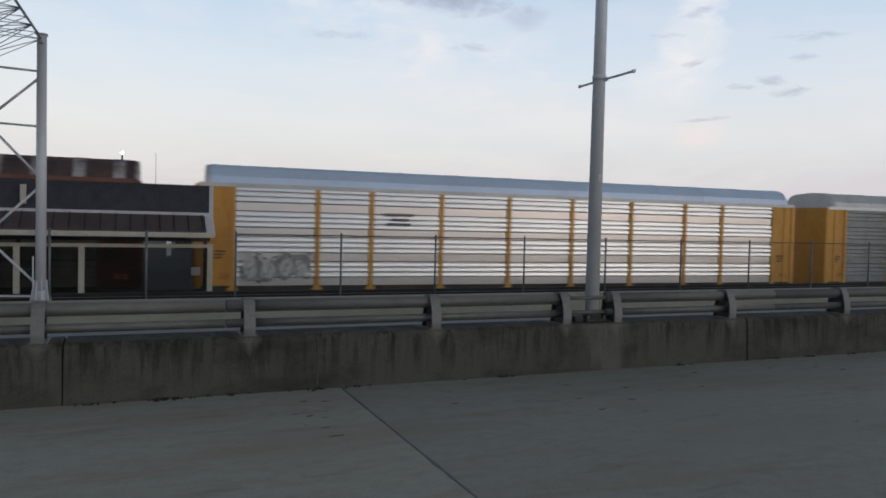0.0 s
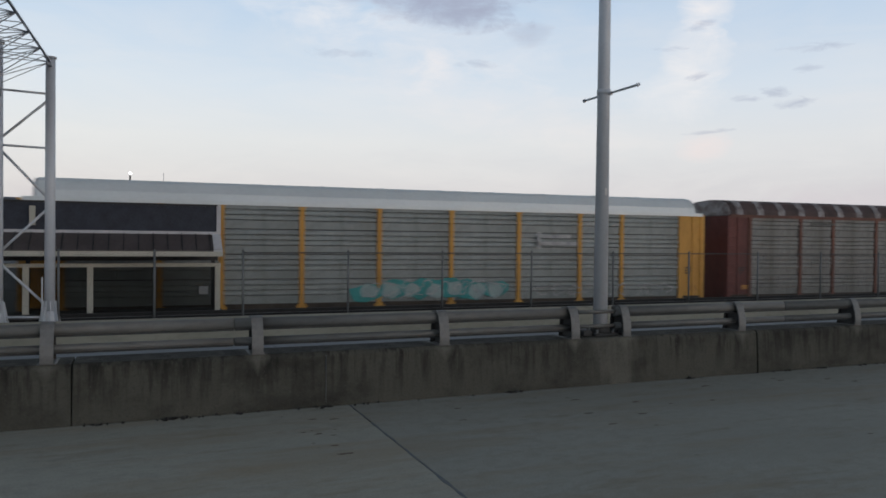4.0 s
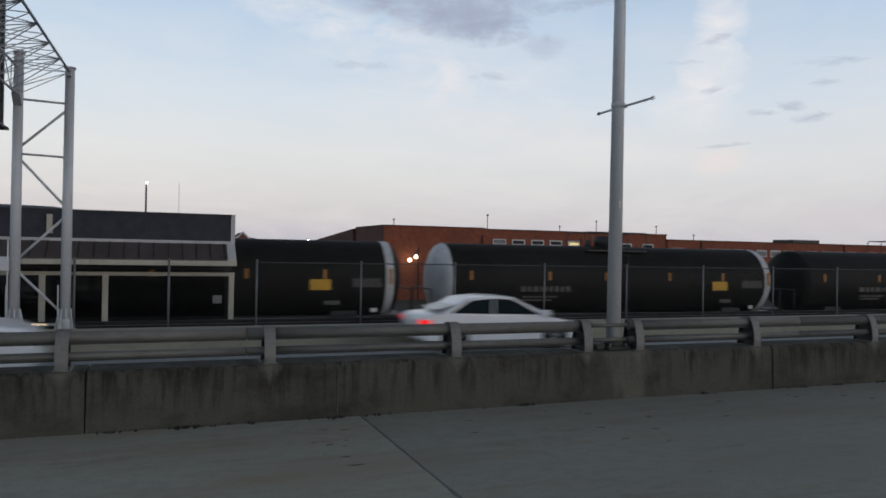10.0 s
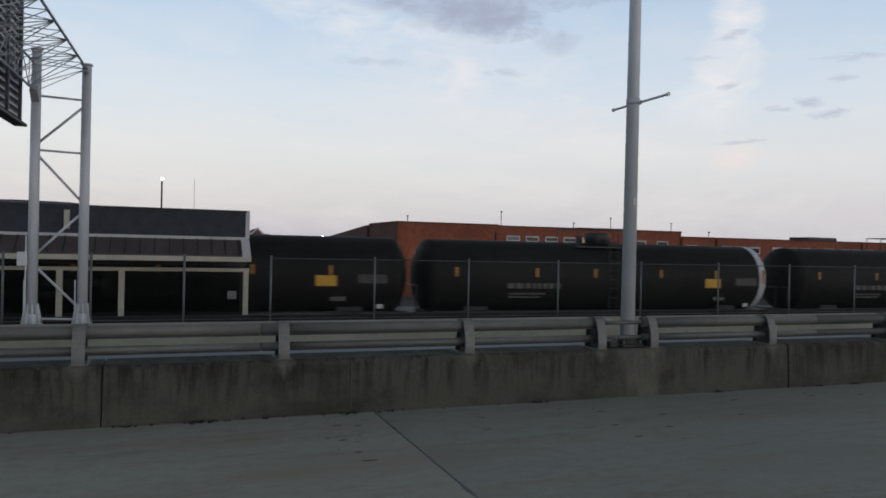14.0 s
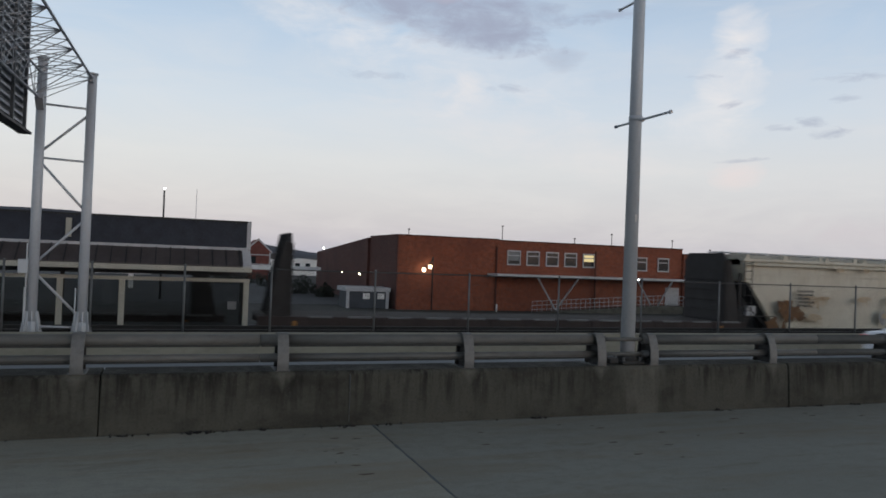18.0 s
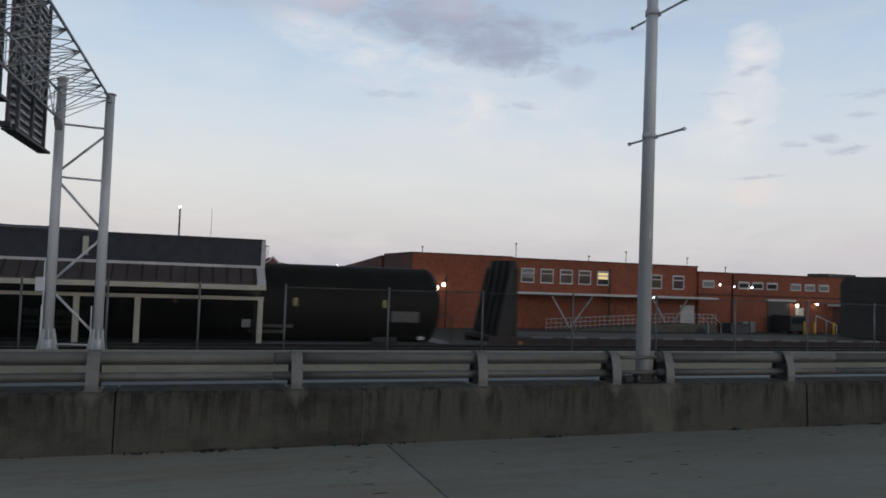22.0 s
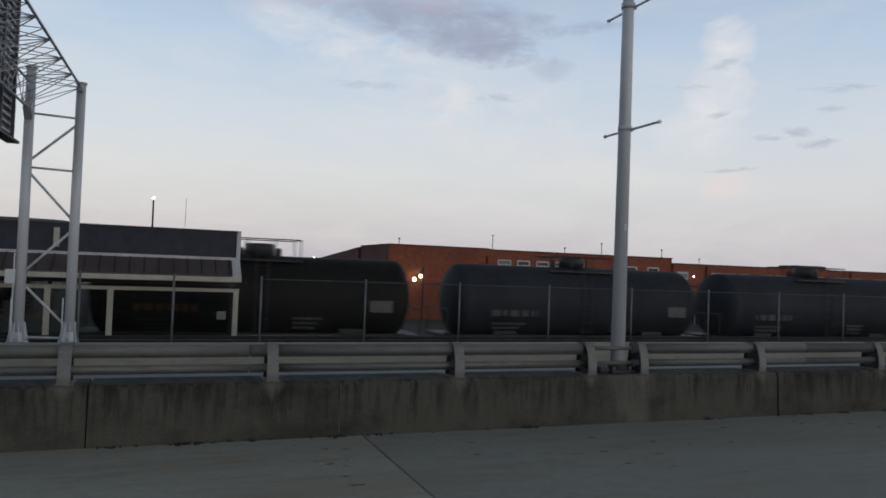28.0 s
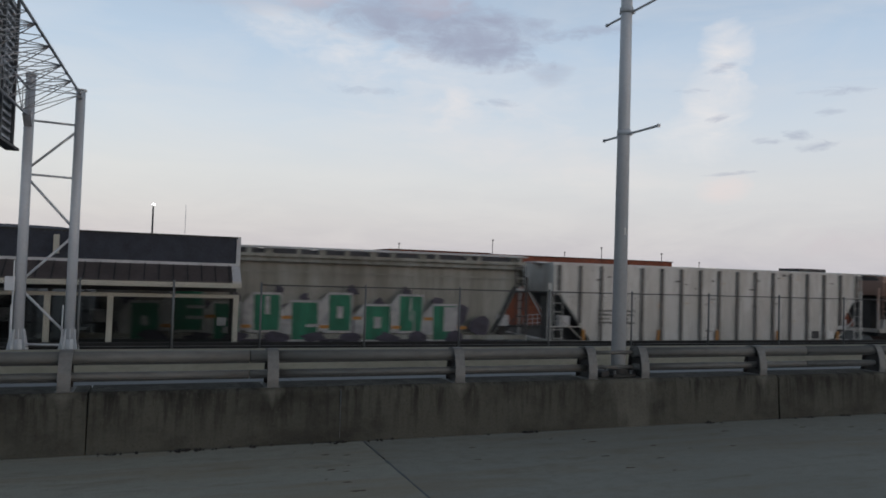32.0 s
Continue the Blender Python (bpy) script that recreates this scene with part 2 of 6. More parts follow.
def brick_mat(name, one, two, mortar, grime):
    m = bpy.data.materials.new(name)
    t = nodes_of(m)
    L = t.links.new
    co = add(t, "ShaderNodeTexCoord")
    sep = add(t, "ShaderNodeSeparateXYZ")
    L(co.outputs["Object"], sep.inputs[0])
    v = add(t, "ShaderNodeCombineXYZ")
    L(calc(t, "ADD", sep.outputs[0], sep.outputs[1]), v.inputs[0])
    L(sep.outputs[2], v.inputs[1])
    b = add(t, "ShaderNodeTexBrick", in_Scale=1.0)
    b.inputs["Color1"].default_value = (*one, 1)
    b.inputs["Color2"].default_value = (*two, 1)
    b.inputs["Mortar"].default_value = (*mortar, 1)
    b.inputs["Mortar Size"].default_value = .009
    b.inputs["Brick Width"].default_value = .21
    b.inputs["Row Height"].default_value = .075
    L(v.outputs[0], b.inputs["Vector"])
    n = add(t, "ShaderNodeTexNoise", in_Scale=.35, in_Detail=5.0)
    L(co.outputs["Object"], n.inputs["Vector"])
    c = blend(t, calc(t, "MULTIPLY", calc(t, "SUBTRACT", n.outputs[0], .45, clamp=True), 2.4, clamp=True), b.outputs[0], grime)
    batch = add(t, "ShaderNodeTexNoise", in_Scale=2.6, in_Detail=6.0, in_Roughness=.75)
    L(v.outputs[0], batch.inputs["Vector"])
    c = blend(t, calc(t, "MULTIPLY", calc(t, "SUBTRACT", batch.outputs[0], .48, clamp=True), 3.2, clamp=True), c, tuple(q * .5 for q in two))
    c = blend(t, calc(t, "MULTIPLY", calc(t, "SUBTRACT", .42, batch.outputs[0], clamp=True), 2.2, clamp=True), c, tuple(min(1, q * 1.35) for q in one))
    p = add(t, "ShaderNodeBsdfPrincipled", in_Roughness=.85)
    L(c, p.inputs["Base Color"])
    bp = add(t, "ShaderNodeBump", in_Strength=.4, in_Distance=.01)
    L(b.outputs[1], bp.inputs["Height"])
    L(bp.outputs[0], p.inputs["Normal"])
    out = add(t, "ShaderNodeOutputMaterial")
    L(p.outputs[0], out.inputs[0])
    return m


def pavement_mat(name, col, brown, pale):
    """Trowelled concrete: fine aggregate, soft mottling, thin rusty smears along the lanes."""
    m = bpy.data.materials.new(name)
    t = nodes_of(m)
    L = t.links.new
    geo = add(t, "ShaderNodeNewGeometry")

    def noise(sx, sy, scale, detail, rough=.6, twist=0.0):
        mp = add(t, "ShaderNodeMapping")
        mp.inputs["Scale"].default_value = (sx, sy, 1)
        L(geo.outputs["Position"], mp.inputs[0])
        n = add(t, "ShaderNodeTexNoise", in_Scale=scale, in_Detail=detail, in_Roughness=rough, in_Distortion=twist)
        L(mp.outputs[0], n.inputs["Vector"])
        return n.outputs[0]

    def over(n, edge, gain):
        return calc(t, "MULTIPLY", calc(t, "SUBTRACT", n, edge, clamp=True), gain, clamp=True)

    grit, mottle, broad, smear, chip = noise(1, 1, 46, 4, .7), noise(1, 1.3, 4.2, 7, .70), noise(.5, 1, .33, 4), noise(.30, 1.3, 1.7, 9, .74, .25), noise(.6, 1, 5.5, 3, .5)
    c = blend(t, over(mottle, .46, 4.0), col, tuple(v * .80 for v in col))
    c = blend(t, over(broad, .47, 5.0), c, tuple(v * .87 for v in col))
    c = blend(t, calc(t, "MULTIPLY", over(smear, .545, 6.0), .75), c, brown)
    c = blend(t, calc(t, "MULTIPLY", over(calc(t, "SUBTRACT", 1.0, smear), .56, 3.0), .45), c, pale)
    dust = noise(.22, 1.2, .8, 9, .74, .4)
    c = blend(t, calc(t, "MULTIPLY", over(dust, .49, 6.0), .60), c, tuple(v * q for v, q in zip(brown, (1.42, 1.36, 1.30))))
    c = blend(t, over(grit, .50, 3.4), c, tuple(v * .55 for v in col))
    c = blend(t, over(calc(t, "SUBTRACT", 1.0, grit), .56, 1.6), c, pale)
    c = blend(t, over(chip, .735, 9.0), c, tuple(v * .4 for v in brown))
    p = add(t, "ShaderNodeBsdfPrincipled", in_Roughness=.92)
    p.inputs["Specular IOR Level"].default_value = .35
    L(c, p.inputs["Base Color"])
    b = add(t, "ShaderNodeBump", in_Strength=.6, in_Distance=.01)
    L(grit, b.inputs["Height"])
    L(b.outputs[0], p.inputs["Normal"])
    out = add(t, "ShaderNodeOutputMaterial")
    L(p.outputs[0], out.inputs[0])
    return m


def washed_mat(name, rust, wash, dark):
    """Old brown paint, chalked pale over its lower half, with rusty runs."""
    m = bpy.data.materials.new(name)
    t = nodes_of(m)
    L = t.links.new
    co = add(t, "ShaderNodeTexCoord")
    sep = add(t, "ShaderNodeSeparateXYZ")
    L(co.outputs["Object"], sep.inputs[0])

    def noise(sx, sz, detail):
        v = add(t, "ShaderNodeCombineXYZ")
        L(calc(t, "MULTIPLY", sep.outputs[0], sx), v.inputs[0])
        L(calc(t, "MULTIPLY", sep.outputs[2], sz), v.inputs[2])
        n = add(t, "ShaderNodeTexNoise", in_Scale=1.0, in_Detail=detail, in_Roughness=.65)
        L(v.outputs[0], n.inputs["Vector"])
        return n.outputs[0]

    runs, panel, grain = noise(4.4, .22, 5.0), noise(1.05, .05, 1.0), noise(9.0, 3.0, 5.0)
    c = blend(t, calc(t, "MULTIPLY", calc(t, "SUBTRACT", runs, .46, clamp=True), 5.0, clamp=True), rust, dark)
    c = blend(t, calc(t, "MULTIPLY", calc(t, "SUBTRACT", panel, .48, clamp=True), 4.0, clamp=True), c, tuple(v * 1.25 for v in rust))
    low = calc(t, "MULTIPLY_ADD", sep.outputs[2], -.95, 2.95)
    low = calc(t, "ADD", low, calc(t, "MULTIPLY", calc(t, "SUBTRACT", runs, .5), -5.0))
    low = calc(t, "ADD", low, calc(t, "MULTIPLY", calc(t, "SUBTRACT", grain, .5), 2.2), clamp=True)
    c = blend(t, calc(t, "MULTIPLY", low, .82), c, wash)
    c = blend(t, calc(t, "MULTIPLY", calc(t, "SUBTRACT", grain, .54, clamp=True), 2.5, clamp=True), c, dark)
    p = add(t, "ShaderNodeBsdfPrincipled", in_Roughness=.72)
    L(c, p.inputs["Base Color"])
    out = add(t, "ShaderNodeOutputMaterial")
    L(p.outputs[0], out.inputs[0])
    return m


M = {
    "pavement": pavement_mat("pavement_concrete", (.335, .337, .290), (.195, .160, .108), (.42, .425, .38)),
    "pavement_cool_dim": pavement_mat("cool_dimmed_pavement_concrete", (.285, .290, .255), (.170, .142, .100), (.36, .365, .33)),
    "far_road": mat("far_road_concrete", (.25, .27, .28), .85, var=.2, scale=.4, fine=5, bump=.2, streak=(.3, 1, 1), tone=(.18, .19, .20)),
    "tar": mat("tar_seal", (.095, .115, .135), .8, var=.35, scale=5, fine=22, tone=(.15, .15, .14)),
    "stain": mat("rusty_road_stain", (.135, .10, .075), .9, var=.35, scale=6, tone=(.08, .07, .06)),
    "paint": mat("road_paint", (.75, .76, .76), .6, var=.15),
    "barrier": barrier_mat("barrier_concrete", (.076, .0765, .064), (.033, .033, .028), (.140, .140, .120)),
    "road_bed": mat("road_bed_concrete", (.08, .078, .07), .93, var=.3),
    "pilaster": mat("pilaster_concrete", (.115, .112, .092), .92, var=.32, scale=2, fine=9, bump=.5, tone=(.05, .048, .040)),
    "rail": mat("dull_aluminium_rail", (.145, .15, .145), .6, .15, var=.28, scale=1.1, fine=14, streak=(.3, 1, 1), tone=(.085, .086, .08)),
    "rail_post": mat("dull_aluminium_post", (.175, .18, .178), .6, .15, var=.24, scale=3, fine=20, tone=(.105, .106, .102)),
    # dark tone paints shade on post webs and rail undersides; also the pole foot
    "post_web": mat("shade_dark_aluminium", (.05, .052, .052), .8, .1, var=.3, scale=3, fine=20, tone=(.022, .022, .022)),
    "galv": mat("galvanised_steel", (.52, .55, .585), .5, .15, var=.14, scale=1.2, fine=20, tone=(.42, .45, .48)),
    "truss": mat("weathered_galvanised_steel", (.42, .44, .47), .6, .1, var=.18, scale=2, fine=26),
    "sign_back": mat("sign_back_aluminium", (.065, .075, .085), .55, .3, var=.15, scale=2),
    "sign_edge": mat("red_sign_edge", (.30, .07, .08), .6, var=.1),
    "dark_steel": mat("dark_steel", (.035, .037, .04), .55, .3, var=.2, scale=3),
    "fence": mat("dull_fence_steel", (.16, .17, .175), .6, .4, var=.15, scale=3),
    "fence_rail": mat("dark_fence_rail", (.07, .072, .074), .65, .3, var=.2, scale=3),
    "wire": mat("fence_wire", (.045, .048, .05), .7, .1, var=.1),
    "tan_wall": mat("buff_concrete", (.30, .29, .235), .9, var=.22, scale=.8, fine=8, bump=.3, streak=(.4, 1, 1), tone=(.2, .19, .15)),
    "kerb": mat("tarred_timber", (.022, .022, .022), .9, var=.3, scale=2, fine=12, bump=.4),
    "ground": mat("yard_gravel", (.047, .047, .043), .95, var=.4, scale=.12, fine=1.2, bump=.4, tone=(.024, .026, .021)),
    "ballast": mat("ballast_stone", (.055, .052, .05), .95, var=.4, scale=2, fine=12, bump=.8),
    "street": mat("street_asphalt", (.070, .073, .078), .85, var=.25, scale=.1, fine=2),
    "tie": mat("timber_tie", (.06, .05, .045), .9, var=.3),
    "steel_rail": mat("steel_rail", (.22, .17, .14), .45, .7, var=.2),
    "cream": mat("cream_paint", (.46, .45, .385), .6, var=.12, scale=1.5, fine=20),
    "white_trim": mat("white_trim_paint", (.50, .51, .53), .6, var=.15, scale=2, fine=20),
    "blue_band": mat("dark_blue_shingles", (.030, .036, .052), .75, var=.2, scale=3, fine=24),
    "seam_roof": mat("brown_metal_roof", (.085, .072, .072), .5, .1, var=.2, scale=1.2, fine=14),
    "platform": mat("platform_concrete", (.05, .05, .048), .9, var=.3, scale=1),
    "brick": brick_mat("red_brick", (.285, .066, .022), (.17, .038, .015), (.24, .12, .085), (.15, .042, .026)),
    "shaded_brick": brick_mat("shaded_maroon_brick", (.115, .034, .024), (.075, .022, .017), (.11, .065, .055), (.06, .022, .020)),
    "brick_dark": mat("dark_brick_band", (.10, .035, .025), .9, var=.25, scale=.8),
    "roof_felt_and_shade": mat("roof_felt_and_shade", (.09, .085, .085), .9, var=.25, scale=.3),
    "window_glass": glass_mat("window_glass", (.020, .026, .030), .12, .13),
    "tint": tint_mat("tinted_pane"),
    "lit_blind": glow_mat("lit_blind", (1.0, .82, .42), .75),
    "blind": mat("window_blind", (.20, .21, .215), .7, var=.15),
    "hill": mat("wooded_hill", (.060, .066, .095), 1.0, var=.3, scale=.004, fine=.05),
    "lamp": glow_mat("lamp_glow", (1.0, .86, .58), 14.0),
    "lamp_white": glow_mat("white_lamp_glow", (.95, 1.0, 1.0), 14.0),
    "lens_glow": glow_mat("headlamp_glow", (1.0, .72, .40), 2.6),
    "tail_glow": glow_mat("tail_lamp_glow", (1.0, .022, .026), .95),
    "silver": mat("silver_steel_sheet", (.60, .615, .625), .34, .7, var=.04, scale=.7, fine=3, streak=(.5, 1, 1.5), tone=(.48, .485, .48)),
    "silver_worn": mat("worn_silver_sheet", (.50, .52, .525), .36, .65, var=.12, scale=.5, fine=3, streak=(.4, 1, 2.2), tone=(.36, .37, .375)),
    "dull_sheet": mat("dull_galvanised_sheet", (.27, .30, .30), .60, .2, var=.28, scale=.6, fine=6, streak=(1, 1, .5), tone=(.165, .178, .172)),
    "grimy_sheet": mat("grimy_galvanised_sheet", (.235, .24, .23), .66, .15, var=.34, scale=.8, fine=6, streak=(1.6, 1, .4), tone=(.135, .13, .118)),
    "yellow": mat("ochre_car_paint", (.58, .30, .05), .6, var=.22, scale=.9, fine=7, streak=(1, 1, .4), tone=(.36, .17, .03)),
    "oxide": mat("oxide_red_car_paint", (.135, .036, .030), .65, var=.3, scale=.9, fine=9, streak=(1, 1, .4)),
    "roof_blue": mat("pale_blue_roof_sheet", (.50, .62, .78), .45, .2, var=.12, scale=.5, fine=6, tone=(.38, .48, .6)),
    "roof_slate": mat("slate_grey_roof_sheet", (.36, .41, .48), .45, .2, var=.14, scale=.5, fine=6),
    "roof_grey": mat("grey_roof_sheet", (.50, .52, .53), .5, .3, var=.15, scale=.5, fine=8),
    "roof_white": mat("pale_grey_roof_sheet", (.66, .71, .72), .5, .2, var=.12, scale=.5, fine=8, tone=(.55, .60, .61)),
    "post_rust": mat("rusted_side_post_paint", (.170, .075, .052), .75, var=.35, scale=1.5, fine=9, streak=(1, 1, .4), tone=(.09, .045, .036)),
    "rib_grey": mat("patchy_grey_roof_rib", (.33, .33, .335), .65, .15, var=.4, scale=2.4, fine=11, tone=(.12, .085, .08)),
    "roof_rust": mat("rusted_roof_sheet", (.085, .055, .052), .75, .1, var=.35, scale=1.2, fine=9, tone=(.035, .025, .025)),
    "tank": mat("black_tank_paint", (.019, .0195, .0185), .62, var=.25, scale=.5, fine=5, streak=(.6, 1, 1), spec=.12),
    "tank_gloss": mat("glossy_black_tank_paint", (.006, .008, .016), .17, var=.03, scale=.5, coat=.4, spec=.5),
    "tank_blue": mat("faded_blue_black_tank_paint", (.030, .035, .043), .68, var=.25, scale=.5, fine=5, spec=.18),
    "pale_head": mat("pale_grey_paint", (.58, .61, .64), .6, var=.2, scale=1.2, fine=10),
    "white": mat("white_mark", (.74, .74, .72), .6, var=.15),
    "faded_white": mat("faded_white_spray", (.42, .42, .42), .7, var=.35, scale=3, fine=14, tone=(.25, .26, .27)),
    "rib_dark": mat("dark_rib_paint", (.17, .16, .15), .7, var=.3, scale=2),
    "white_band": mat("faded_white_band", (.74, .73, .70), .7, var=.3, scale=4, streak=(1, 1, .4), tone=(.5, .46, .42)),
    "grey_mark": mat("faded_white_mark", (.105, .105, .10), .6, var=.3, scale=4),
    "dim_mark": mat("dim_grey_mark", (.062, .063, .062), .6, var=.4, scale=6),
    "safety": mat("yellow_mark", (.62, .36, .03), .6, var=.15),
    "orange": mat("orange_mark", (.42, .19, .04), .6, var=.15),
    "dull_orange": mat("dull_orange_lettering", (.20, .10, .028), .7, var=.3, scale=5),
    "pale_amber": mat("pale_amber_mark", (.42, .36, .20), .6, var=.15),
    "teal": mat("teal_spray_paint", (.05, .30, .29), .7, var=.2, scale=2),
    "pale_teal": mat("faded_teal_spray", (.30, .40, .40), .7, var=.3, scale=2, tone=(.22, .29, .29)),
    "green": mat("green_spray_paint", (.010, .115, .062), .7, var=.4, scale=2.2, fine=7, streak=(2, 1, .4), tone=(.02, .19, .11)),
    "violet": mat("violet_spray_paint", (.065, .058, .085), .7, var=.4, scale=3),
    "black_spray": mat("black_spray_paint", (.04, .04, .045), .7, var=.2),
    "cream_car": mat("cream_hopper_paint", (.60, .58, .49), .6, var=.22, scale=.7, fine=5, streak=(1.2, 1, .35), tone=(.44, .39, .30)),
    "grey_car": mat("grey_hopper_paint", (.275, .278, .252), .6, var=.42, scale=.7, fine=5, streak=(1.5, 1, .16), tone=(.165, .158, .132)),
    "white_car": mat("off_white_hopper_paint", (.58, .58, .56), .6, var=.26, scale=.9, fine=5, streak=(1.4, 1, .3), tone=(.36, .34, .30)),
    "brown_car": washed_mat("rust_washed_hopper_paint", (.285, .195, .160), (.50, .49, .465), (.165, .092, .066)),
    "sill_dark": mat("dark_side_sill_paint", (.060, .046, .034), .8, var=.4, scale=1.5, fine=9, streak=(.6, 1, 1)),
    "chute_brown": mat("dark_rust_brown_chute_paint", (.14, .082, .070), .8, var=.35, scale=1.2, fine=9, streak=(1.5, 1, .4)),
    "pale_rail": mat("pale_roof_rail_paint", (.50, .51, .52), .6, var=.25, scale=1.5, streak=(.4, 1, 1), tone=(.3, .3, .3)),
    "rust": mat("rust_stain", (.47, .355, .225), .8, var=.4, scale=5, streak=(1, 1, .3), tone=(.52, .46, .36)),
    "rust_dark": mat("dark_rust_stain", (.20, .105, .045), .85, var=.45, scale=4, tone=(.10, .055, .03)),
    "flat_deck": mat("dark_red_flat_car_paint", (.045, .030, .028), .7, var=.3, scale=1),
    "bulkhead": mat("dark_bulkhead_paint", (.030, .028, .028), .75, var=.3, scale=1.2),
    "car_white": mat("white_car_paint", (.84, .86, .90), .3, var=.04, coat=.7),
    "car_navy": mat("navy_car_paint", (.004, .006, .014), .18, var=.04, spec=.40),
    "car_black": mat("black_car_paint", (.004, .004, .006), .14, var=.03, spec=.40),
    "car_glass": glass_mat("car_glass", (.014, .022, .026), .06, .40),
    "rubber": mat("tyre_rubber", (.015, .015, .016), .85, var=.1),
    "chrome": mat("wheel_alloy", (.55, .56, .58), .3, .8, var=.1),
    "leaf": mat("dark_scrub_leaf", (.035, .042, .03), .9, var=.4, scale=3),
    "house_white": mat("white_siding", (.86, .86, .85), .8, var=.08),
    "house_red": mat("red_house_roof", (.17, .055, .045), .8, var=.2),
    "shed": mat("dark_shed_panel", (.05, .06, .075), .7, var=.2, scale=1),
}


# ---- mesh helpers ----
def box(bm, x0, x1, y0, y1, z0, z1):
    v = [bm.verts.new((x, y, z)) for z in (z0, z1) for x, y in ((x0, y0), (x1, y0), (x1, y1), (x0, y1))]
    for f in ((3, 2, 1, 0), (4, 5, 6, 7), (0, 1, 5, 4), (1, 2, 6, 5), (2, 3, 7, 6), (3, 0, 4, 7)):
        bm.faces.new([v[i] for i in f])
    return bm


def rod(bm, a, b, r, n=8, r2=None):
    a, b = Vector(a), Vector(b)
    d = (b - a).normalized()
    u = d.cross(Vector((0, 0, 1)) if abs(d.z) < .9 else Vector((1, 0, 0))).normalized()
    w = d.cross(u)
    r2 = r if r2 is None else r2
    rings = []
    for p, q in ((a, r), (b, r2)):
        rings.append([bm.verts.new(p + (u * math.cos(k * math.tau / n) + w * math.sin(k * math.tau / n)) * q) for k in range(n)])
    for k in range(n):
        f = bm.faces.new((rings[0][k], rings[0][(k + 1) % n], rings[1][(k + 1) % n], rings[1][k]))
        f.smooth = n > 6
    bm.faces.new(rings[0][::-1])
    bm.faces.new(rings[1])
    return bm


def extrude(bm, prof, a, b, axis="x", smooth=False, caps=True):
    """A closed outline drawn across one axis, drawn out from a to b along it."""
    def at(p, s):
        return (s, *p) if axis == "x" else ((p[0], s, p[1]) if axis == "y" else (*p, s))
    r0 = [bm.verts.new(at(p, a)) for p in prof]
    r1 = [bm.verts.new(at(p, b)) for p in prof]
    n = len(prof)
    for k in range(n):
        bm.faces.new((r0[k], r0[(k + 1) % n], r1[(k + 1) % n], r1[k])).smooth = smooth
    if caps:
        bm.faces.new(r0[::-1])
        bm.faces.new(r1)
    return bm


def lathe(bm, prof, n=24, axis="x", smooth=True, caps=True):
    """Pairs of (station, radius) turned round an axis through the origin."""
    rings = []
    for s, r in prof:
        ring = []
        for k in range(n):
            c, q = r * math.cos(k * math.tau / n), r * math.sin(k * math.tau / n)
            ring.append(bm.verts.new((s, c, q) if axis == "x" else ((c, s, q) if axis == "y" else (c, q, s))))
        rings.append(ring)
    for i in range(len(rings) - 1):
        for k in range(n):
            bm.faces.new((rings[i][k], rings[i][(k + 1) % n], rings[i + 1][(k + 1) % n], rings[i + 1][k])).smooth = smooth
    if caps:
        bm.faces.new(rings[0][::-1])
        bm.faces.new(rings[-1])
    return bm


def mesh_of(bm, name, material):
    bmesh.ops.recalc_face_normals(bm, faces=bm.faces)
    me = bpy.data.meshes.new(name)
    bm.to_mesh(me)
    bm.free()
    me.materials.append(material)
    return me


def part(name, bm, material, parent, label="", at=None):
    me = bm if isinstance(bm, bpy.types.Mesh) else mesh_of(bm, name, M[material])
    ob = new(name, me)
    ob.parent = parent
    if at is not None:
        ob.matrix_basis = at if isinstance(at, Matrix) else Matrix.Translation(at)
    if label:
        tagged(ob, label)
    return ob


def thing(name, label, category, group="", kind="", at=None):
    ob = new(name)
    ob.empty_display_size = .3
    if at is not None:
        ob.matrix_basis = at if isinstance(at, Matrix) else Matrix.Translation(at)
    return tagged(ob, label, category, group, kind)


def solid(name, bm, material, label, category, group="", kind="", at=None):
    ob = new(name, bm if isinstance(bm, bpy.types.Mesh) else mesh_of(bm, name, M[material]))
    if at is not None:
        ob.matrix_basis = at if isinstance(at, Matrix) else Matrix.Translation(at)
    return tagged(ob, label, category, group, kind)


def B(*a):
    return box(bmesh.new(), *a)


def N():
    return bmesh.new()


def bevelled(bm, w, n=2):
    bmesh.ops.bevel(bm, geom=bm.edges[:], offset=w, segments=n, affect="EDGES", profile=.5)
    return bm


# ---- large structure: ground, carriageways, railway ----
GROUND = -1.8
solid("ground", B(-2500, 2500, -2500, 3500, GROUND - .5, GROUND), "ground", "dull gravel and weedy yard ground", "ground", kind="structure")

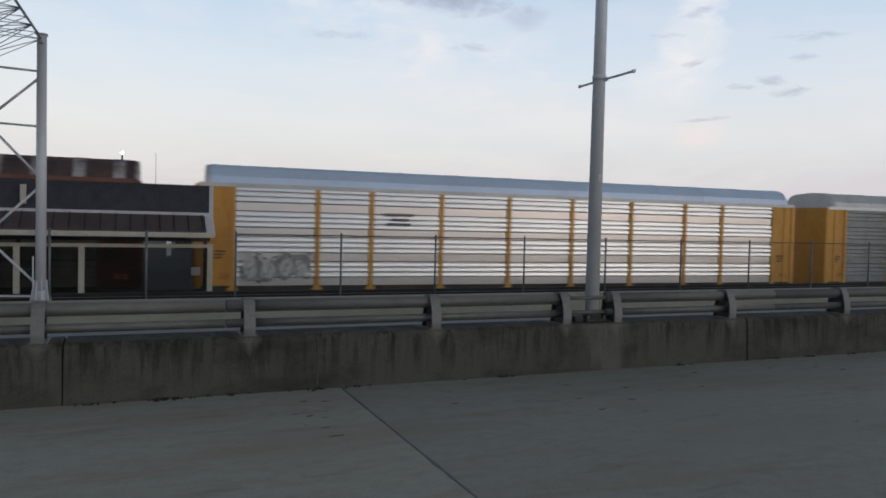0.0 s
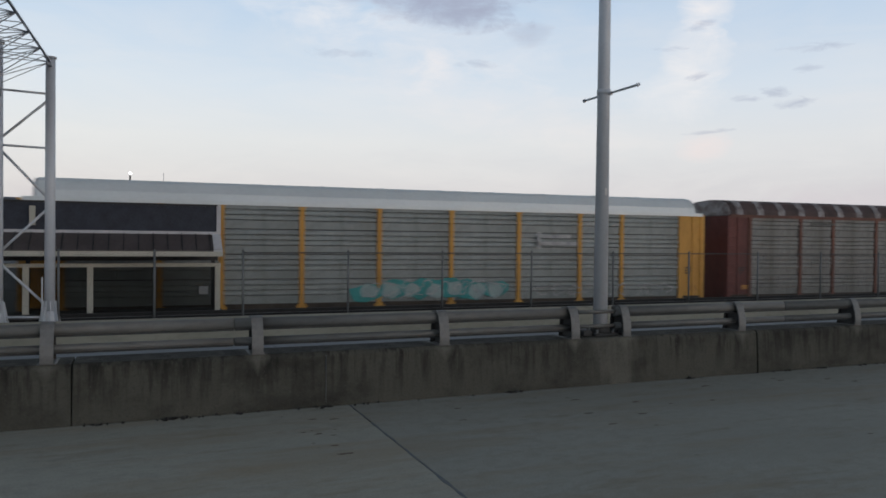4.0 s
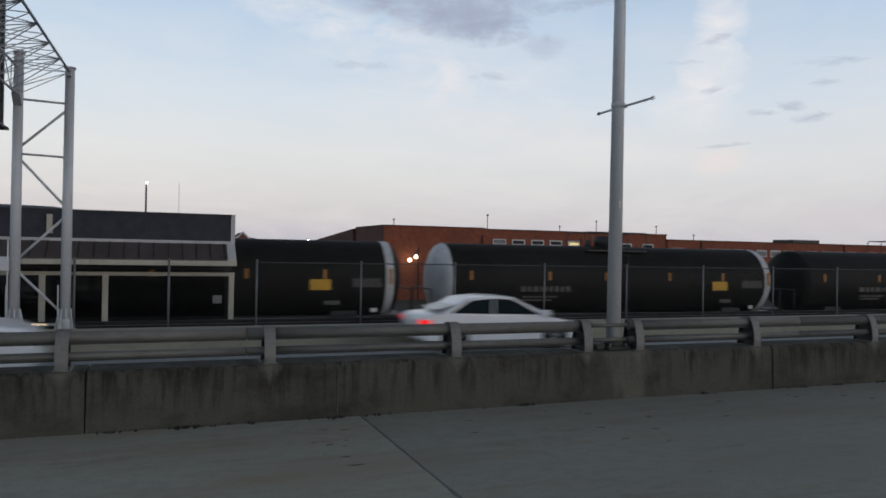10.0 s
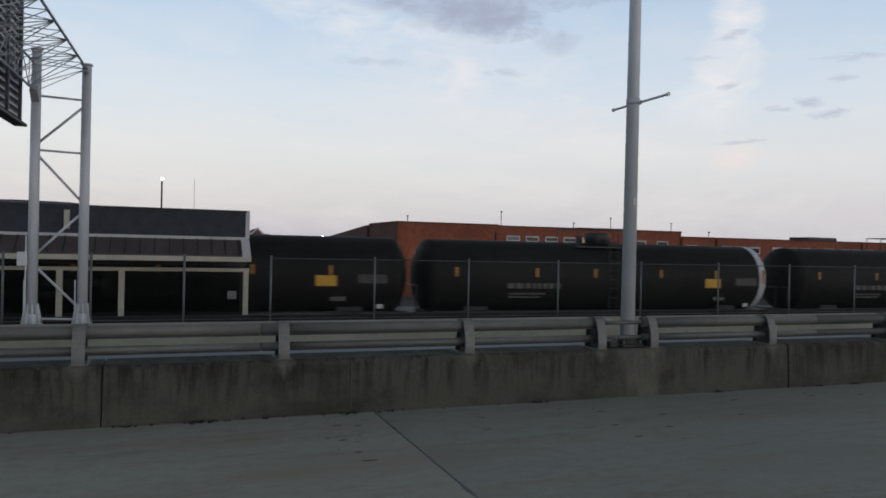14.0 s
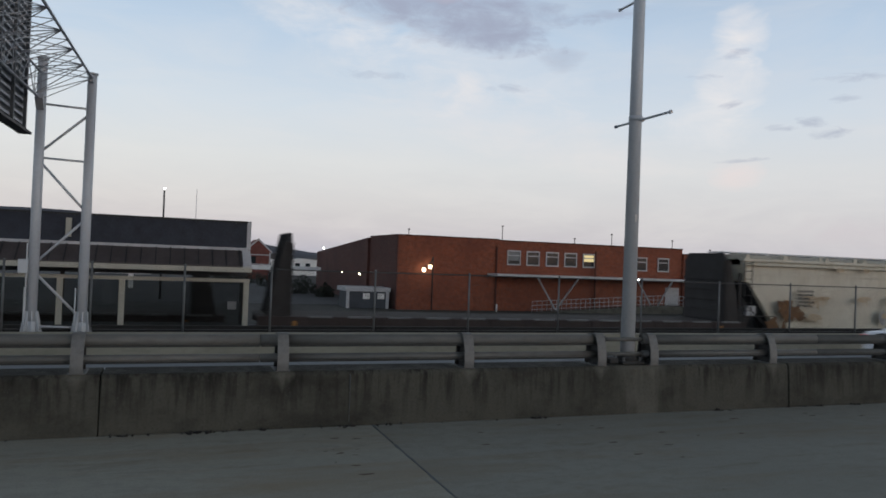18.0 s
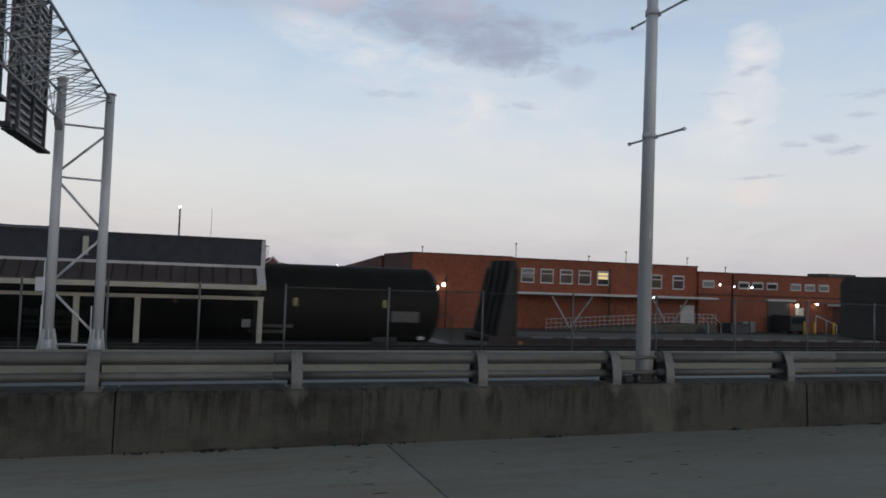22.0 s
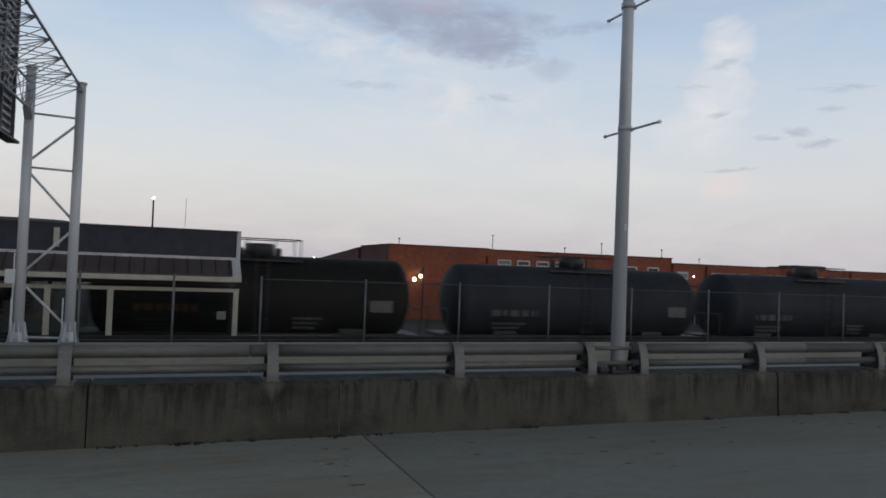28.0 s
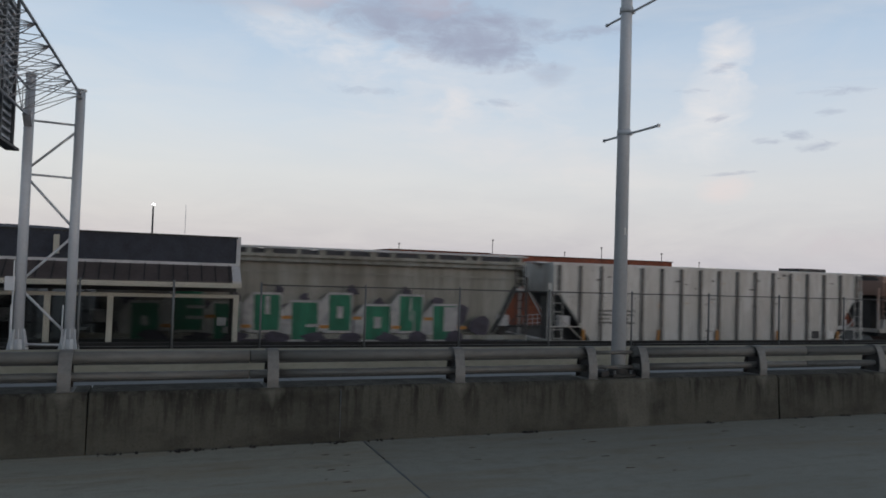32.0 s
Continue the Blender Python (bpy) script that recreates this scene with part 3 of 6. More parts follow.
road = thing("road", "worn grey concrete carriageway with sealed joints", "road", kind="structure")
xs = [-900, -120] + [-42.0 + 22.5 * k for k in range(7)] + [160, 900]
xs = sorted(set(xs))
slab_meshes = {}
for i in range(len(xs) - 1):
    w = round(xs[i + 1] - xs[i] - .03, 3)
    for y0, y1 in ((-9.0, -3.7), (-3.68, 3.3), (3.32, 10.95)):
        # slabs to the right use a cooler, dimmer copy: weaker light put into colour
        slab_tone = "pavement_cool_dim" if xs[i] > 0 else "pavement"
        key = (w, y0, slab_tone)
        if key not in slab_meshes:
            slab_meshes[key] = mesh_of(B(0, w, y0, y1, -.30, 0), "slab", M[slab_tone])
        part("slab", slab_meshes[key], "", road, at=(xs[i] + .015, 0, 0))
    if -120 <= xs[i] <= 150:
        edge, back = [], []
        for k in range(110):
            y, w = -9 + 19.94 * k / 109, random.uniform(.006, .021)
            edge.append((xs[i] - w + random.uniform(-.012, .012), y))
            back.append((xs[i] + w + random.uniform(-.008, .008), y))
        part("joint_seal", extrude(N(), edge + back[::-1], -.2, .0025, "z"), "tar", road, "uneven blue-grey tar joint seal")
part("road_bed", B(-900, 900, -9.4, 10.95, GROUND - .2, -.31), "road_bed", road)
for y in (-3.69, 3.31):
    part("joint_seal", B(-120, 160, y - .012, y + .012, -.2, -.004), "tar", road)

far_road = thing("road_far", "pale grey concrete carriageway behind the barrier", "road", kind="structure")
def fall(y):
    """Height of the far carriageway, which drains away from the barrier."""
    return -.02 - .06 * max(0, y - 17.5)


part("road_surface", extrude(N(), [(11.70, GROUND - .2), (11.70, fall(11.70)), (17.5, fall(17.5)), (20.45, fall(20.45)), (20.45, GROUND - .2)], -900, 900), "far_road", far_road)
for k in range(-9, 25):
    x = -3.8 + k * 12.2
    part("lane_dash", B(x, x + 3.05, 17.10, 17.23, fall(17.2) - .02, fall(17.1) + .005), "paint", far_road, "white painted lane dash")
part("edge_line", B(-300, 500, 12.35, 12.47, fall(12.4) - .02, fall(12.35) + .004), "paint", far_road, "white painted edge line")
for k in range(-6, 14):
    part("joint_seal", extrude(N(), [(11.75, fall(11.75) - .05), (11.75, fall(11.75) + .003), (17.5, fall(17.5) + .003), (20.4, fall(20.4) + .003), (20.4, fall(20.4) - .05), (17.5, fall(17.5) - .05)], 3.0 + 7.5 * k - .012, 3.0 + 7.5 * k + .012), "tar", far_road)
solid("verge_near", B(-900, 900, -60, -9.4, GROUND - .2, -.05), "ground", "dull gravel shoulder beside the carriageway", "ground", kind="structure")

# low buff wall along the far edge, with a tarred kerb behind it
solid("wall_far", extrude(N(), [(20.4, -1.9), (20.4, .02), (20.46, .37), (20.5, .40), (20.74, .40), (20.74, -1.9)], -300, 500), "tan_wall",
      "low buff concrete wall along the far carriageway", "wall", kind="structure")
solid("kerb_back", B(-300, 500, 21.05, 21.2, -1.8, .535), "kerb", "dark tarred timber kerb behind the fence", "kerb", kind="structure")
solid("embankment", B(-300, 500, 20.74, 23.0, GROUND - .2, .10), "ground", "dark gravel bank behind the wall", "ground", kind="structure")

RAIL = -1.2
track = thing("railway_track", "two steel rails on timber ties in grey ballast", "railway", kind="structure")


def line(x):
    """Distance of the track's axis, which bends gently towards the road, and its heading."""
    return 28.85 - 3.0 * math.tanh((x - 13) * .015), -math.degrees(math.atan(.045 / math.cosh((x - 13) * .015) ** 2))


def sweep(bm, prof):
    """An outline across the track drawn out along its bend."""
    old = None
    for k in range(81):
        x = -600 + 15 * k
        ring = [bm.verts.new((x, line(x)[0] + y, z)) for y, z in prof]
        if old:
            for i in range(len(prof)):
                bm.faces.new((old[i], old[i - 1], ring[i - 1], ring[i]))
        else:
            bm.faces.new(ring)
        old = ring
    bm.faces.new(old[::-1])
    return bm


part("ballast", sweep(N(), [(-2.55, -1.85), (-1.75, RAIL - .2), (1.75, RAIL - .2), (2.75, -1.85)]), "ballast", track)
for y in (-.72, .72):
    part("steel_rail", sweep(N(), [(y - .07, RAIL - .17), (y - .015, RAIL - .13), (y - .036, RAIL - .02), (y - .036, RAIL), (y + .036, RAIL), (y + .036, RAIL - .02), (y + .015, RAIL - .13), (y + .07, RAIL - .17)]), "steel_rail", track)
tie = mesh_of(B(-.11, .11, -1.3, 1.3, RAIL - .30, RAIL - .17), "tie", M["tie"])
for k in range(150):
    x = -30 + k * .55
    part("tie", tie, "", track, at=pose(x, line(x)[0], 0, 0, 0, line(x)[1]))


# ---- median barrier with its double rail ----
def barrier_prof(d=0.0):
    return [(10.95 - d, -.05), (10.985 - d, .775), (11.035 - d, .83), (11.66, .83), (11.70, .80), (11.74, -.35), (10.97 - d, -.35)]


barrier = thing("concrete_barrier", "dark stained concrete barrier between the carriageways", "barrier", kind="structure")
cuts = [-60, -46.2, -36.9, -27.5, -18.6, -9.9, -.82, 11.22, 22.4, 33.0, 44, 56, 70]
for a, b in zip(cuts, cuts[1:]):
    ga, gb = (.008 if a == -.82 else .018), (.008 if b == -.82 else .018)
    part("barrier_panel", bevelled(extrude(N(), barrier_prof(), a + ga, b - gb), .012, 1), "barrier", barrier)
part("barrier_panel", extrude(N(), barrier_prof(), -300, -60.02), "barrier", barrier)
part("barrier_panel", extrude(N(), barrier_prof(), 70.02, 500), "barrier", barrier)
random.seed(4)
part("crack", B(2.63, 2.636, 10.955, 11.2, .02, .78), "tar", barrier, "thin dark crack")
def ragged(x, z, w, h, n=13, rough=.28):
    """An uneven outline round (x, z)."""
    out = []
    for k in range(n):
        a, q = k * math.tau / n, 1 + random.uniform(-rough, rough)
        out.append((x + w * .5 * q * math.cos(a), z + h * .5 * q * math.sin(a)))
    return out


guard = thing("guard_rail", "dull aluminium double guard rail on curved posts", "guard rail", kind="structure")
FLANGE = [(10.985, .845), (10.972, .95), (10.985, 1.10), (11.03, 1.25), (11.085, 1.355), (11.125, 1.385), (11.20, 1.39), (11.34, 1.365)]
inner = [(y + .024, z - (.024 if z > 1.3 else 0)) for y, z in FLANGE]
flange_mesh = mesh_of(extrude(N(), FLANGE + inner[::-1], -.082, .082), "front_flange", M["rail_post"])
# web and rear flange are coloured dark for the shade behind the flange
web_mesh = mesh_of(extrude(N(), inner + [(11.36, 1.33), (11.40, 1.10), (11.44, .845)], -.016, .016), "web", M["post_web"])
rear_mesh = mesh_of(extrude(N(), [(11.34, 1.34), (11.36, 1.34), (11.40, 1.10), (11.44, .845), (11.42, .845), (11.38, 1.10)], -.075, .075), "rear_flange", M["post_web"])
foot_mesh = mesh_of(bevelled(B(-.115, .115, 10.99, 11.50, .83, .845), .006, 1), "base_plate", M["rail_post"])
for x in POSTS:
    p = part("rail_post", flange_mesh, "", guard, at=(x, 0, 0))
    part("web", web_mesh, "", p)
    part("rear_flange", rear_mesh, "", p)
    part("base_plate", foot_mesh, "", p)


def oval(y, z, ry, rz, n=14):
    return [(y + ry * math.cos(k * math.tau / n), z + rz * math.sin(k * math.tau / n)) for k in range(n)]


JOINS = [-60, -12.5, -4.3, 1.3, 7.2, 8.0, 12.1, 22.6, 31.9, 90]
for a, b in zip(JOINS, JOINS[1:]):
    if a == 7.2:
        continue
    u = part("upper_rail", extrude(N(), oval(11.195, 1.274, .075, .087), a + .006, b - .006, smooth=True), "rail", guard)
    v = part("lower_rail", extrude(N(), oval(11.18, 1.018, .06, .057), a + .006, b - .006, smooth=True), "rail", guard)
    # thin dark strips stand for the shade beneath each rail
    part("underside_shade", B(a + .01, b - .01, 11.128, 11.20, 1.178, 1.204), "post_web", u, "dark strip painting shade along the underside")
    part("underside_shade", B(a + .01, b - .01, 11.122, 11.19, .952, .974), "post_web", v, "dark strip painting shade along the underside")
    if b == 7.2:
        part("end_cap", extrude(N(), oval(11.195, 1.274, .06, .072), b - .01, b + .02, smooth=True), "dark_steel", u)
        part("end_cap", extrude(N(), oval(11.18, 1.018, .045, .045), b - .01, b + .02, smooth=True), "dark_steel", v)
part("link_bar", extrude(N(), oval(11.20, 1.274, .03, .035), 7.15, 8.05, smooth=True), "rail", guard)
part("link_bar", extrude(N(), oval(11.19, 1.018, .03, .035), 7.15, 8.05, smooth=True), "rail", guard)


# ---- lamp pole on the barrier ----
pole = thing("street_pole", "tall grey steel pole with banner arms on the barrier", "pole", at=(7.80, 11.33, .83))
part("shaft", rod(N(), (0, 0, .05), (.02, 0, 11.5), .128, 20, .085), "galv", pole)
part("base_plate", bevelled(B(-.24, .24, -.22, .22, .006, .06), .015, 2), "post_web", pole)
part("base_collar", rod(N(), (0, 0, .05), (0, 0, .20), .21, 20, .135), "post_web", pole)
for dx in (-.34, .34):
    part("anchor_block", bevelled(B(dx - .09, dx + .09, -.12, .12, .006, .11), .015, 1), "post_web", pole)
for dx, dy in ((-.17, -.15), (.17, -.15), (-.17, .15), (.17, .15)):
    part("bolt", rod(N(), (dx, dy, .05), (dx, dy, .12), .025, 6), "fence", pole)
for z in (4.42, 6.68):
    arm = part("banner_arm", rod(N(), (.14, -.83, z), (.14, .82, z), .022, 8), "galv", pole)
    part("arm_clamp", rod(N(), (0.01, 0, z - .05), (0.01, 0, z + .05), .125, 16), "galv", arm)
    for y in (-.83, .82):
        part("end_cap", rod(N(), (.14, y - .02, z), (.14, y + .02, z), .034, 8), "galv", arm)
    part("arm_bracket", B(.08, .17, -.05, .05, z - .035, z + .035), "galv", arm)
part("inspection_tag", B(-.02, .02, -.129, -.118, 2.55, 2.68), "white", pole, "small white tag")


# ---- litter along the foot of the barrier ----
random.seed(8)
bm = N()
for k in range(84):
    x = random.uniform(-6, 24)
    c = random.choice((-.55, .35, .62, 1.02, 1.55, 2.55, 3.1, 5.75, 5.85, 9.6, 11.9, 12.9, 14.1))
    if k % 3:
        x = c + random.gauss(0, .09)
    y, h = 10.93 - abs(random.gauss(0, .03)), random.uniform(.012, .05)
    w = random.uniform(.02, .07)
    extrude(bm, ragged(x, h * .5, w, h, 7), y - .03, y, "y")
solid("leaf_litter", bm, "kerb", "dark leaves and grit along the barrier foot", "litter", kind="stuff")
bm = N()
for k in range(46):
    x, y = random.uniform(-3, 22), 10.5 - abs(random.gauss(0, 1.6))
    if k % 5 == 0:
        x, y = 2.15 + random.gauss(0, .22), 9.6 + random.gauss(0, .6)
    w = random.uniform(.02, .10)
    extrude(bm, [(p, q) for p, q in ragged(x, y, w * 1.7, w * .6, 9, .45)], .0015, .004, "z")
solid("road_stains", bm, "stain", "small dark patches on the concrete", "stain", kind="stuff")


# ---- sign gantry ----
gantry = thing("sign_gantry", "galvanised steel sign gantry with lattice truss over the road", "gantry")
XR, XL, YG = -2.06, -3.2, 20.90
for x, top in ((XR, 6.98), (XL, 7.25)):
    leg = part("leg", rod(N(), (x, YG, .3), (x, YG, top), .126, 24, .112), "galv", gantry)
    part("leg_cap", rod(N(), (x, YG, top), (x, YG, top + .04), .14, 18), "galv", leg)
    part("foot", lathe(N(), [(.02, .15), (.45, .145), (.55, .13)], 20, "z"), "galv", leg, "steel foot sleeve", at=(x, YG, .1))
    part("base_plate", bevelled(B(x - .27, x + .27, YG - .27, YG + .27, .28, .33), .012, 1), "galv", leg)
    for k in range(8):
        a = k * math.tau / 8 + .2
        fin = extrude(N(), [(.12, .33), (.25, .33), (.25, .37), (.15, .90), (.12, .90)], -.011, .011, "y")
        part("gusset", fin, "galv", leg, at=Matrix.Translation((x, YG, 0)) @ Matrix.Rotation(a, 4, "Z"))
    part("conduit", rod(N(), (x - .16, YG - .12, .4), (x - .16, YG - .12, 1.5), .018, 6), "galv", leg)
for z in (.52, 4.76, 6.12):
    part("cross_strut", rod(N(), (XL, YG, z), (XR, YG, z - .03), .028, 8), "galv", gantry)
for (xa, za), (xb, zb) in (((XR, .70), (XL, 1.90)), ((XL, 2.08), (XR, 3.27)), ((XR, 3.43), (XL, 4.70)), ((XL, 4.87), (XR, 5.98))):
    part("diagonal_brace", rod(N(), (xa, YG, za), (xb, YG, zb), .032, 8), "galv", gantry)
part("control_box", bevelled(B(XL - .32, XL - .10, YG - .2, YG + .05, 1.85, 2.2), .01, 1), "galv", gantry, "grey electrical box on the leg")
part("conduit", rod(N(), (XL - .14, YG - .1, .4), (XL - .14, YG - .1, 2.6), .02, 6), "galv", gantry)
ZT, ZB, Y0, Y1 = 6.86, 6.20, 20.75, 2.0
def skew(x, y):
    """The truss crosses the road slightly askew."""
    return x - .037 * (Y0 - y)


for x, z in ((XR + .01, ZT), (XL, ZT), (XL, ZB)):
    part("chord", rod(N(), (skew(x, Y0), Y0, z), (skew(x, Y1), Y1, z), .029, 8), "truss", gantry)
n_bay = 26
for k in range(n_bay + 1):
    y = Y0 + (Y1 - Y0) * k / n_bay
    yn = Y0 + (Y1 - Y0) * min(k + 1, n_bay) / n_bay
    corners = ((XL, ZT), (XR + .01, ZT)), ((XL, ZB), (XR + .01, ZT)), ((XL, ZB), (XL, ZT))
    for (xa, za), (xb, zb) in corners:
        part("lattice_bar", rod(N(), (skew(xa, y), y, za), (skew(xb, y), y, zb), .0105, 5), "truss", gantry)
        if k < n_bay:
            ends = ((xa, za), (xb, zb)) if k % 2 else ((xb, zb), (xa, za))
            part("lattice_bar", rod(N(), (skew(ends[0][0], y), y, ends[0][1]), (skew(ends[1][0], yn), yn, ends[1][1]), .0115, 5), "truss", gantry)
part("saddle", extrude(N(), [(YG - .42, ZB - .02), (YG - .30, ZB + .10), (YG - .06, ZB + .10), (YG - .06, ZB - .26), (YG - .14, ZB - .26)], XL - .09, XL + .09), "truss", gantry, "grey triangular chord seat")
part("saddle", bevelled(B(XR - .05, XR + .05, YG - .28, YG - .1, ZT - .11, ZT + .03), .01, 1), "truss", gantry)
part("walkway_beam", B(XL - 1.5, XL - .25, 16.72, 16.9, 5.26, 5.36), "dark_steel", gantry)


def sign_panel(y0, y1, z0, z1):
    s = thing("road_sign", "large road sign seen from its ribbed dark back", "sign", "signs on the gantry",
              at=Matrix.Translation((XL, 20.75, 0)) @ Matrix.Rotation(radians(-2.1), 4, "Z") @ Matrix.Translation((-XL, -20.75, 0)))
    part("panel", B(XL - .34, XL - .30, y0, y1, z0, z1), "sign_back", s)
    part("edge_strip", B(XL - .36, XL - .34, y0 - .015, y1 + .015, z0 - .015, z1 + .015), "sign_edge", s, "thin red rim of the face")
    n = int((z1 - z0) / .19)
    for k in range(n):
        z = z0 + .08 + k * (z1 - z0 - .1) / n
        part("stiffener", B(XL - .30, XL - .235, y0 + .06, y1 - .06, z, z + .055), "truss", s)
    for y in (y0 + .3, (y0 + y1) / 2, y1 - .3):
        part("hanger", B(XL - .235, XL - .17, y - .05, y + .05, z0 - .05, z1 + .02), "sign_back", s)
    part("bottom_rail", B(XL - .40, XL - .12, y0 - .1, y1 + .1, z0 - .09, z0 - .03), "dark_steel", s)
    return s


sign_panel(17.35, 20.45, 5.36, 8.85)
sign_panel(12.6, 16.5, 5.80, 8.85)
sign_panel(7.2, 11.6, 5.7, 8.85)


# ---- chain-link fence ----
FX = [-14.9, -12.7, -10.5, -8.3, -6.08, -3.85, -1.87, .39, 2.67, 5.65, 8.62, 11.73, 14.88] + [18.1 + 3.22 * k for k in range(14)]
FY, FZ0, FZ1 = 20.9, .12, 2.13
fence = thing("chain_link_fence", "dull steel chain-link fence on the far wall", "fence", kind="structure")
fpost = mesh_of(rod(N(), (0, FY, FZ0 - .05), (0, FY, FZ1 + .03), .030, 8), "fence_post", M["fence"])
fcap = mesh_of(lathe(N(), [(0, .036), (.03, .036), (.055, .012)], 8, "z"), "post_cap", M["fence"])
nets = {}
for a, b in zip(FX, FX[1:]):
    p = part("fence_post", fpost, "", fence, at=(a, 0, 0))
    part("post_cap", fcap, "", p, at=(0, FY, FZ1 + .03))
    w = round(b - a, 2)
    if w not in nets:
        bm = N()
        h, step, r = FZ1 - .40, .085, .0013
        k = -int(h / step)
        while k * step < w:
            for s in (1, -1):
                x0, x1, z0, z1 = k * step, k * step + h, .40, FZ1
                if x0 < 0:
                    z0 -= x0
                    x0 = 0
                if x1 > w:
                    z1 -= x1 - w
                    x1 = w
                if x1 - x0 > .03:
                    if s < 0:
                        x0, x1 = w - x0, w - x1
                    rod(bm, (x0, FY + .03 + s * .003, z0), (x1, FY + .03 + s * .003, z1), r, 3)
            k += 1
        nets[w] = mesh_of(bm, "wire_mesh", M["wire"])
    part("wire_mesh", nets[w], "", fence, at=(a, 0, 0))
    if a >= 2.6:
        part("top_rail", rod(N(), (a, FY, FZ1), (b, FY, FZ1), .019, 6), "fence_rail", fence)
    part("bottom_wire", rod(N(), (a, FY, .45), (b, FY, .45), .008, 4), "fence", fence)


# ---- platform canopy beside the railway ----
station = thing("platform_canopy", "open platform canopy with brown metal roof and cream posts", "canopy")
part("platform_slab", B(-40, 2.6, 23.0, 26.7, GROUND - .1, .12), "platform", station)
part("fascia_band", B(-40, 2.33, 24.90, 25.0, 2.72, 3.53), "blue_band", station, "dark blue shingled upper band")
part("band_rear", B(-40, 2.33, 26.3, 26.4, 2.3, 3.50), "blue_band", station)
part("roof_deck", B(-40, 2.33, 25.0, 26.3, 3.40, 3.47), "roof_felt_and_shade", station)
part("band_cap", B(-40, 2.36, 24.86, 24.91, 3.53, 3.59), "dark_steel", station)
part("white_end_board", B(2.33, 2.46, 24.86, 26.44, 2.66, 3.59), "white_trim", station, "white end board")
part("white_ledge", B(-40, 2.40, 24.84, 24.90, 2.63, 2.72), "white_trim", station)
part("pent_roof", extrude(N(), [(24.86, 2.57), (24.86, 2.63), (24.2, 2.13), (24.2, 2.07)], -40, 2.18), "seam_roof", station, "brown standing-seam metal roof")
seam = mesh_of(extrude(N(), [(24.86, 2.62), (24.86, 2.67), (24.19, 2.16), (24.19, 2.11)], -.016, .016), "roof_seam", M["dark_steel"])
for k in range(70):
    part("roof_seam", seam, "", station, at=(2.1 - k * .42, 0, 0))
part("eave_board", B(-40, 2.46, 24.13, 24.19, 1.94, 2.09), "cream", station)
part("end_flashing", extrude(N(), [(24.84, 2.64), (24.17, 2.16), (24.17, 2.09), (24.84, 2.12)], 2.19, 2.45), "white_trim", station)
part("header_beam", B(-40, 2.48, 24.93, 25.07, 1.59, 1.70), "cream", station)
part("soffit", B(-40, 2.3, 24.25, 26.3, 1.93, 1.98), "seam_roof", station)
part("header_rear", B(-40, 2.5, 26.23, 26.37, 1.75, 1.95), "dark_steel", station)
for x in (2.38, -1.37, -3.1, -6.9, -8.7, -12.4, -16.2, -20, -24):
    part("post", bevelled(B(x - .085, x + .085, 24.92, 25.08, .12, 1.59), .012, 1), "cream", station)
xs = [2.38, -1.37, -3.1, -6.9, -8.7, -12.4, -16.2, -20, -24]
for a, b in zip(xs[1:], xs):
    part("pane", B(a + .09, b - .09, 24.99, 25.01, .14, 1.58), "tint", station, "smoked shelter pane").visible_shadow = False
for x in (2.35, -3.2, -8.8, -14.4):
    part("rear_post", B(x - .06, x + .06, 26.25, 26.35, .12, 1.75), "dark_steel", station)
part("roof_vent", B(-2.98, -2.83, 24.7, 24.84, 2.85, 3.42), "cream", station, "cream conduit riser on the roof")
part("notice", B(1.81, 2.09, 24.97, 24.985, .70, .96), "blind", station, "small pale notice")


# ---- brick works building across the tracks ----
def window(parent, x0, x1, z0, z1, y, mode=0):
    w = part("window", B(x0, x1, y - .04, y + .02, z0, z1), "window_glass", parent, "dark window with white frame" if not mode else "window with a lit yellow blind")
    t = .09
    for a in ((x0 - t, x1 + t, z1, z1 + .12), (x0 - t, x1 + t, z0 - .12, z0)):
        part("frame", B(a[0], a[1], y - .12, y, a[2], a[3]), "white_trim", w)
    for a in ((x0 - t, x0), (x1, x1 + t)):
        part("frame", B(a[0], a[1], y - .10, y, z0, z1), "white_trim", w)
    zm = (z0 + z1) / 2
    part("sash_bar", B(x0, x1, y - .08, y - .03, zm + .18, zm + .26), "white_trim", w)
    if mode == 1:
        part("blind", B(x0 + .05, x1 - .05, y - .055, y - .045, zm - .1, z1 - .04), "lit_blind", w)
    elif mode == 2:
        part("blind", B(x0 + .05, x1 - .05, y - .055, y - .045, zm - .25, z1 - .04), "blind", w)
    return w


YB = 61.0
works = thing("brick_building", "long two-storey red brick building with flat roof", "building")
part("wall_block", B(18.45, 27.9, YB, 70.5, GROUND - .1, 4.62), "brick", works)
part("wall_block", B(27.9, 48.3, YB + .25, 90, GROUND - .1, 4.55), "brick", works)
part("wall_block", B(48.3, 190, YB, 90, GROUND - .1, 4.05), "brick", works)
# wing and side face take darker brick: their shade is put into the colour
part("wing_wall", extrude(N(), [(70.5, GROUND - .1), (70.5, 4.55), (97, 3.10), (97, GROUND - .1)], 18.15, 27.9), "shaded_brick", works, "maroon brick wing darkened for shade")
part("side_wall", B(18.41, 18.45, YB + .3, 70.5, GROUND - .1, 4.62), "shaded_brick", works, "maroon brick side wall darkened for shade")
for x0, x1, y0, z in ((18.40, 27.95, YB - .05, 4.62), (27.9, 48.35, YB + .20, 4.55), (48.3, 190, YB - .05, 4.05)):
    part("roof_coping", B(x0, x1, y0, y0 + .4, z, z + .10), "brick_dark", works)
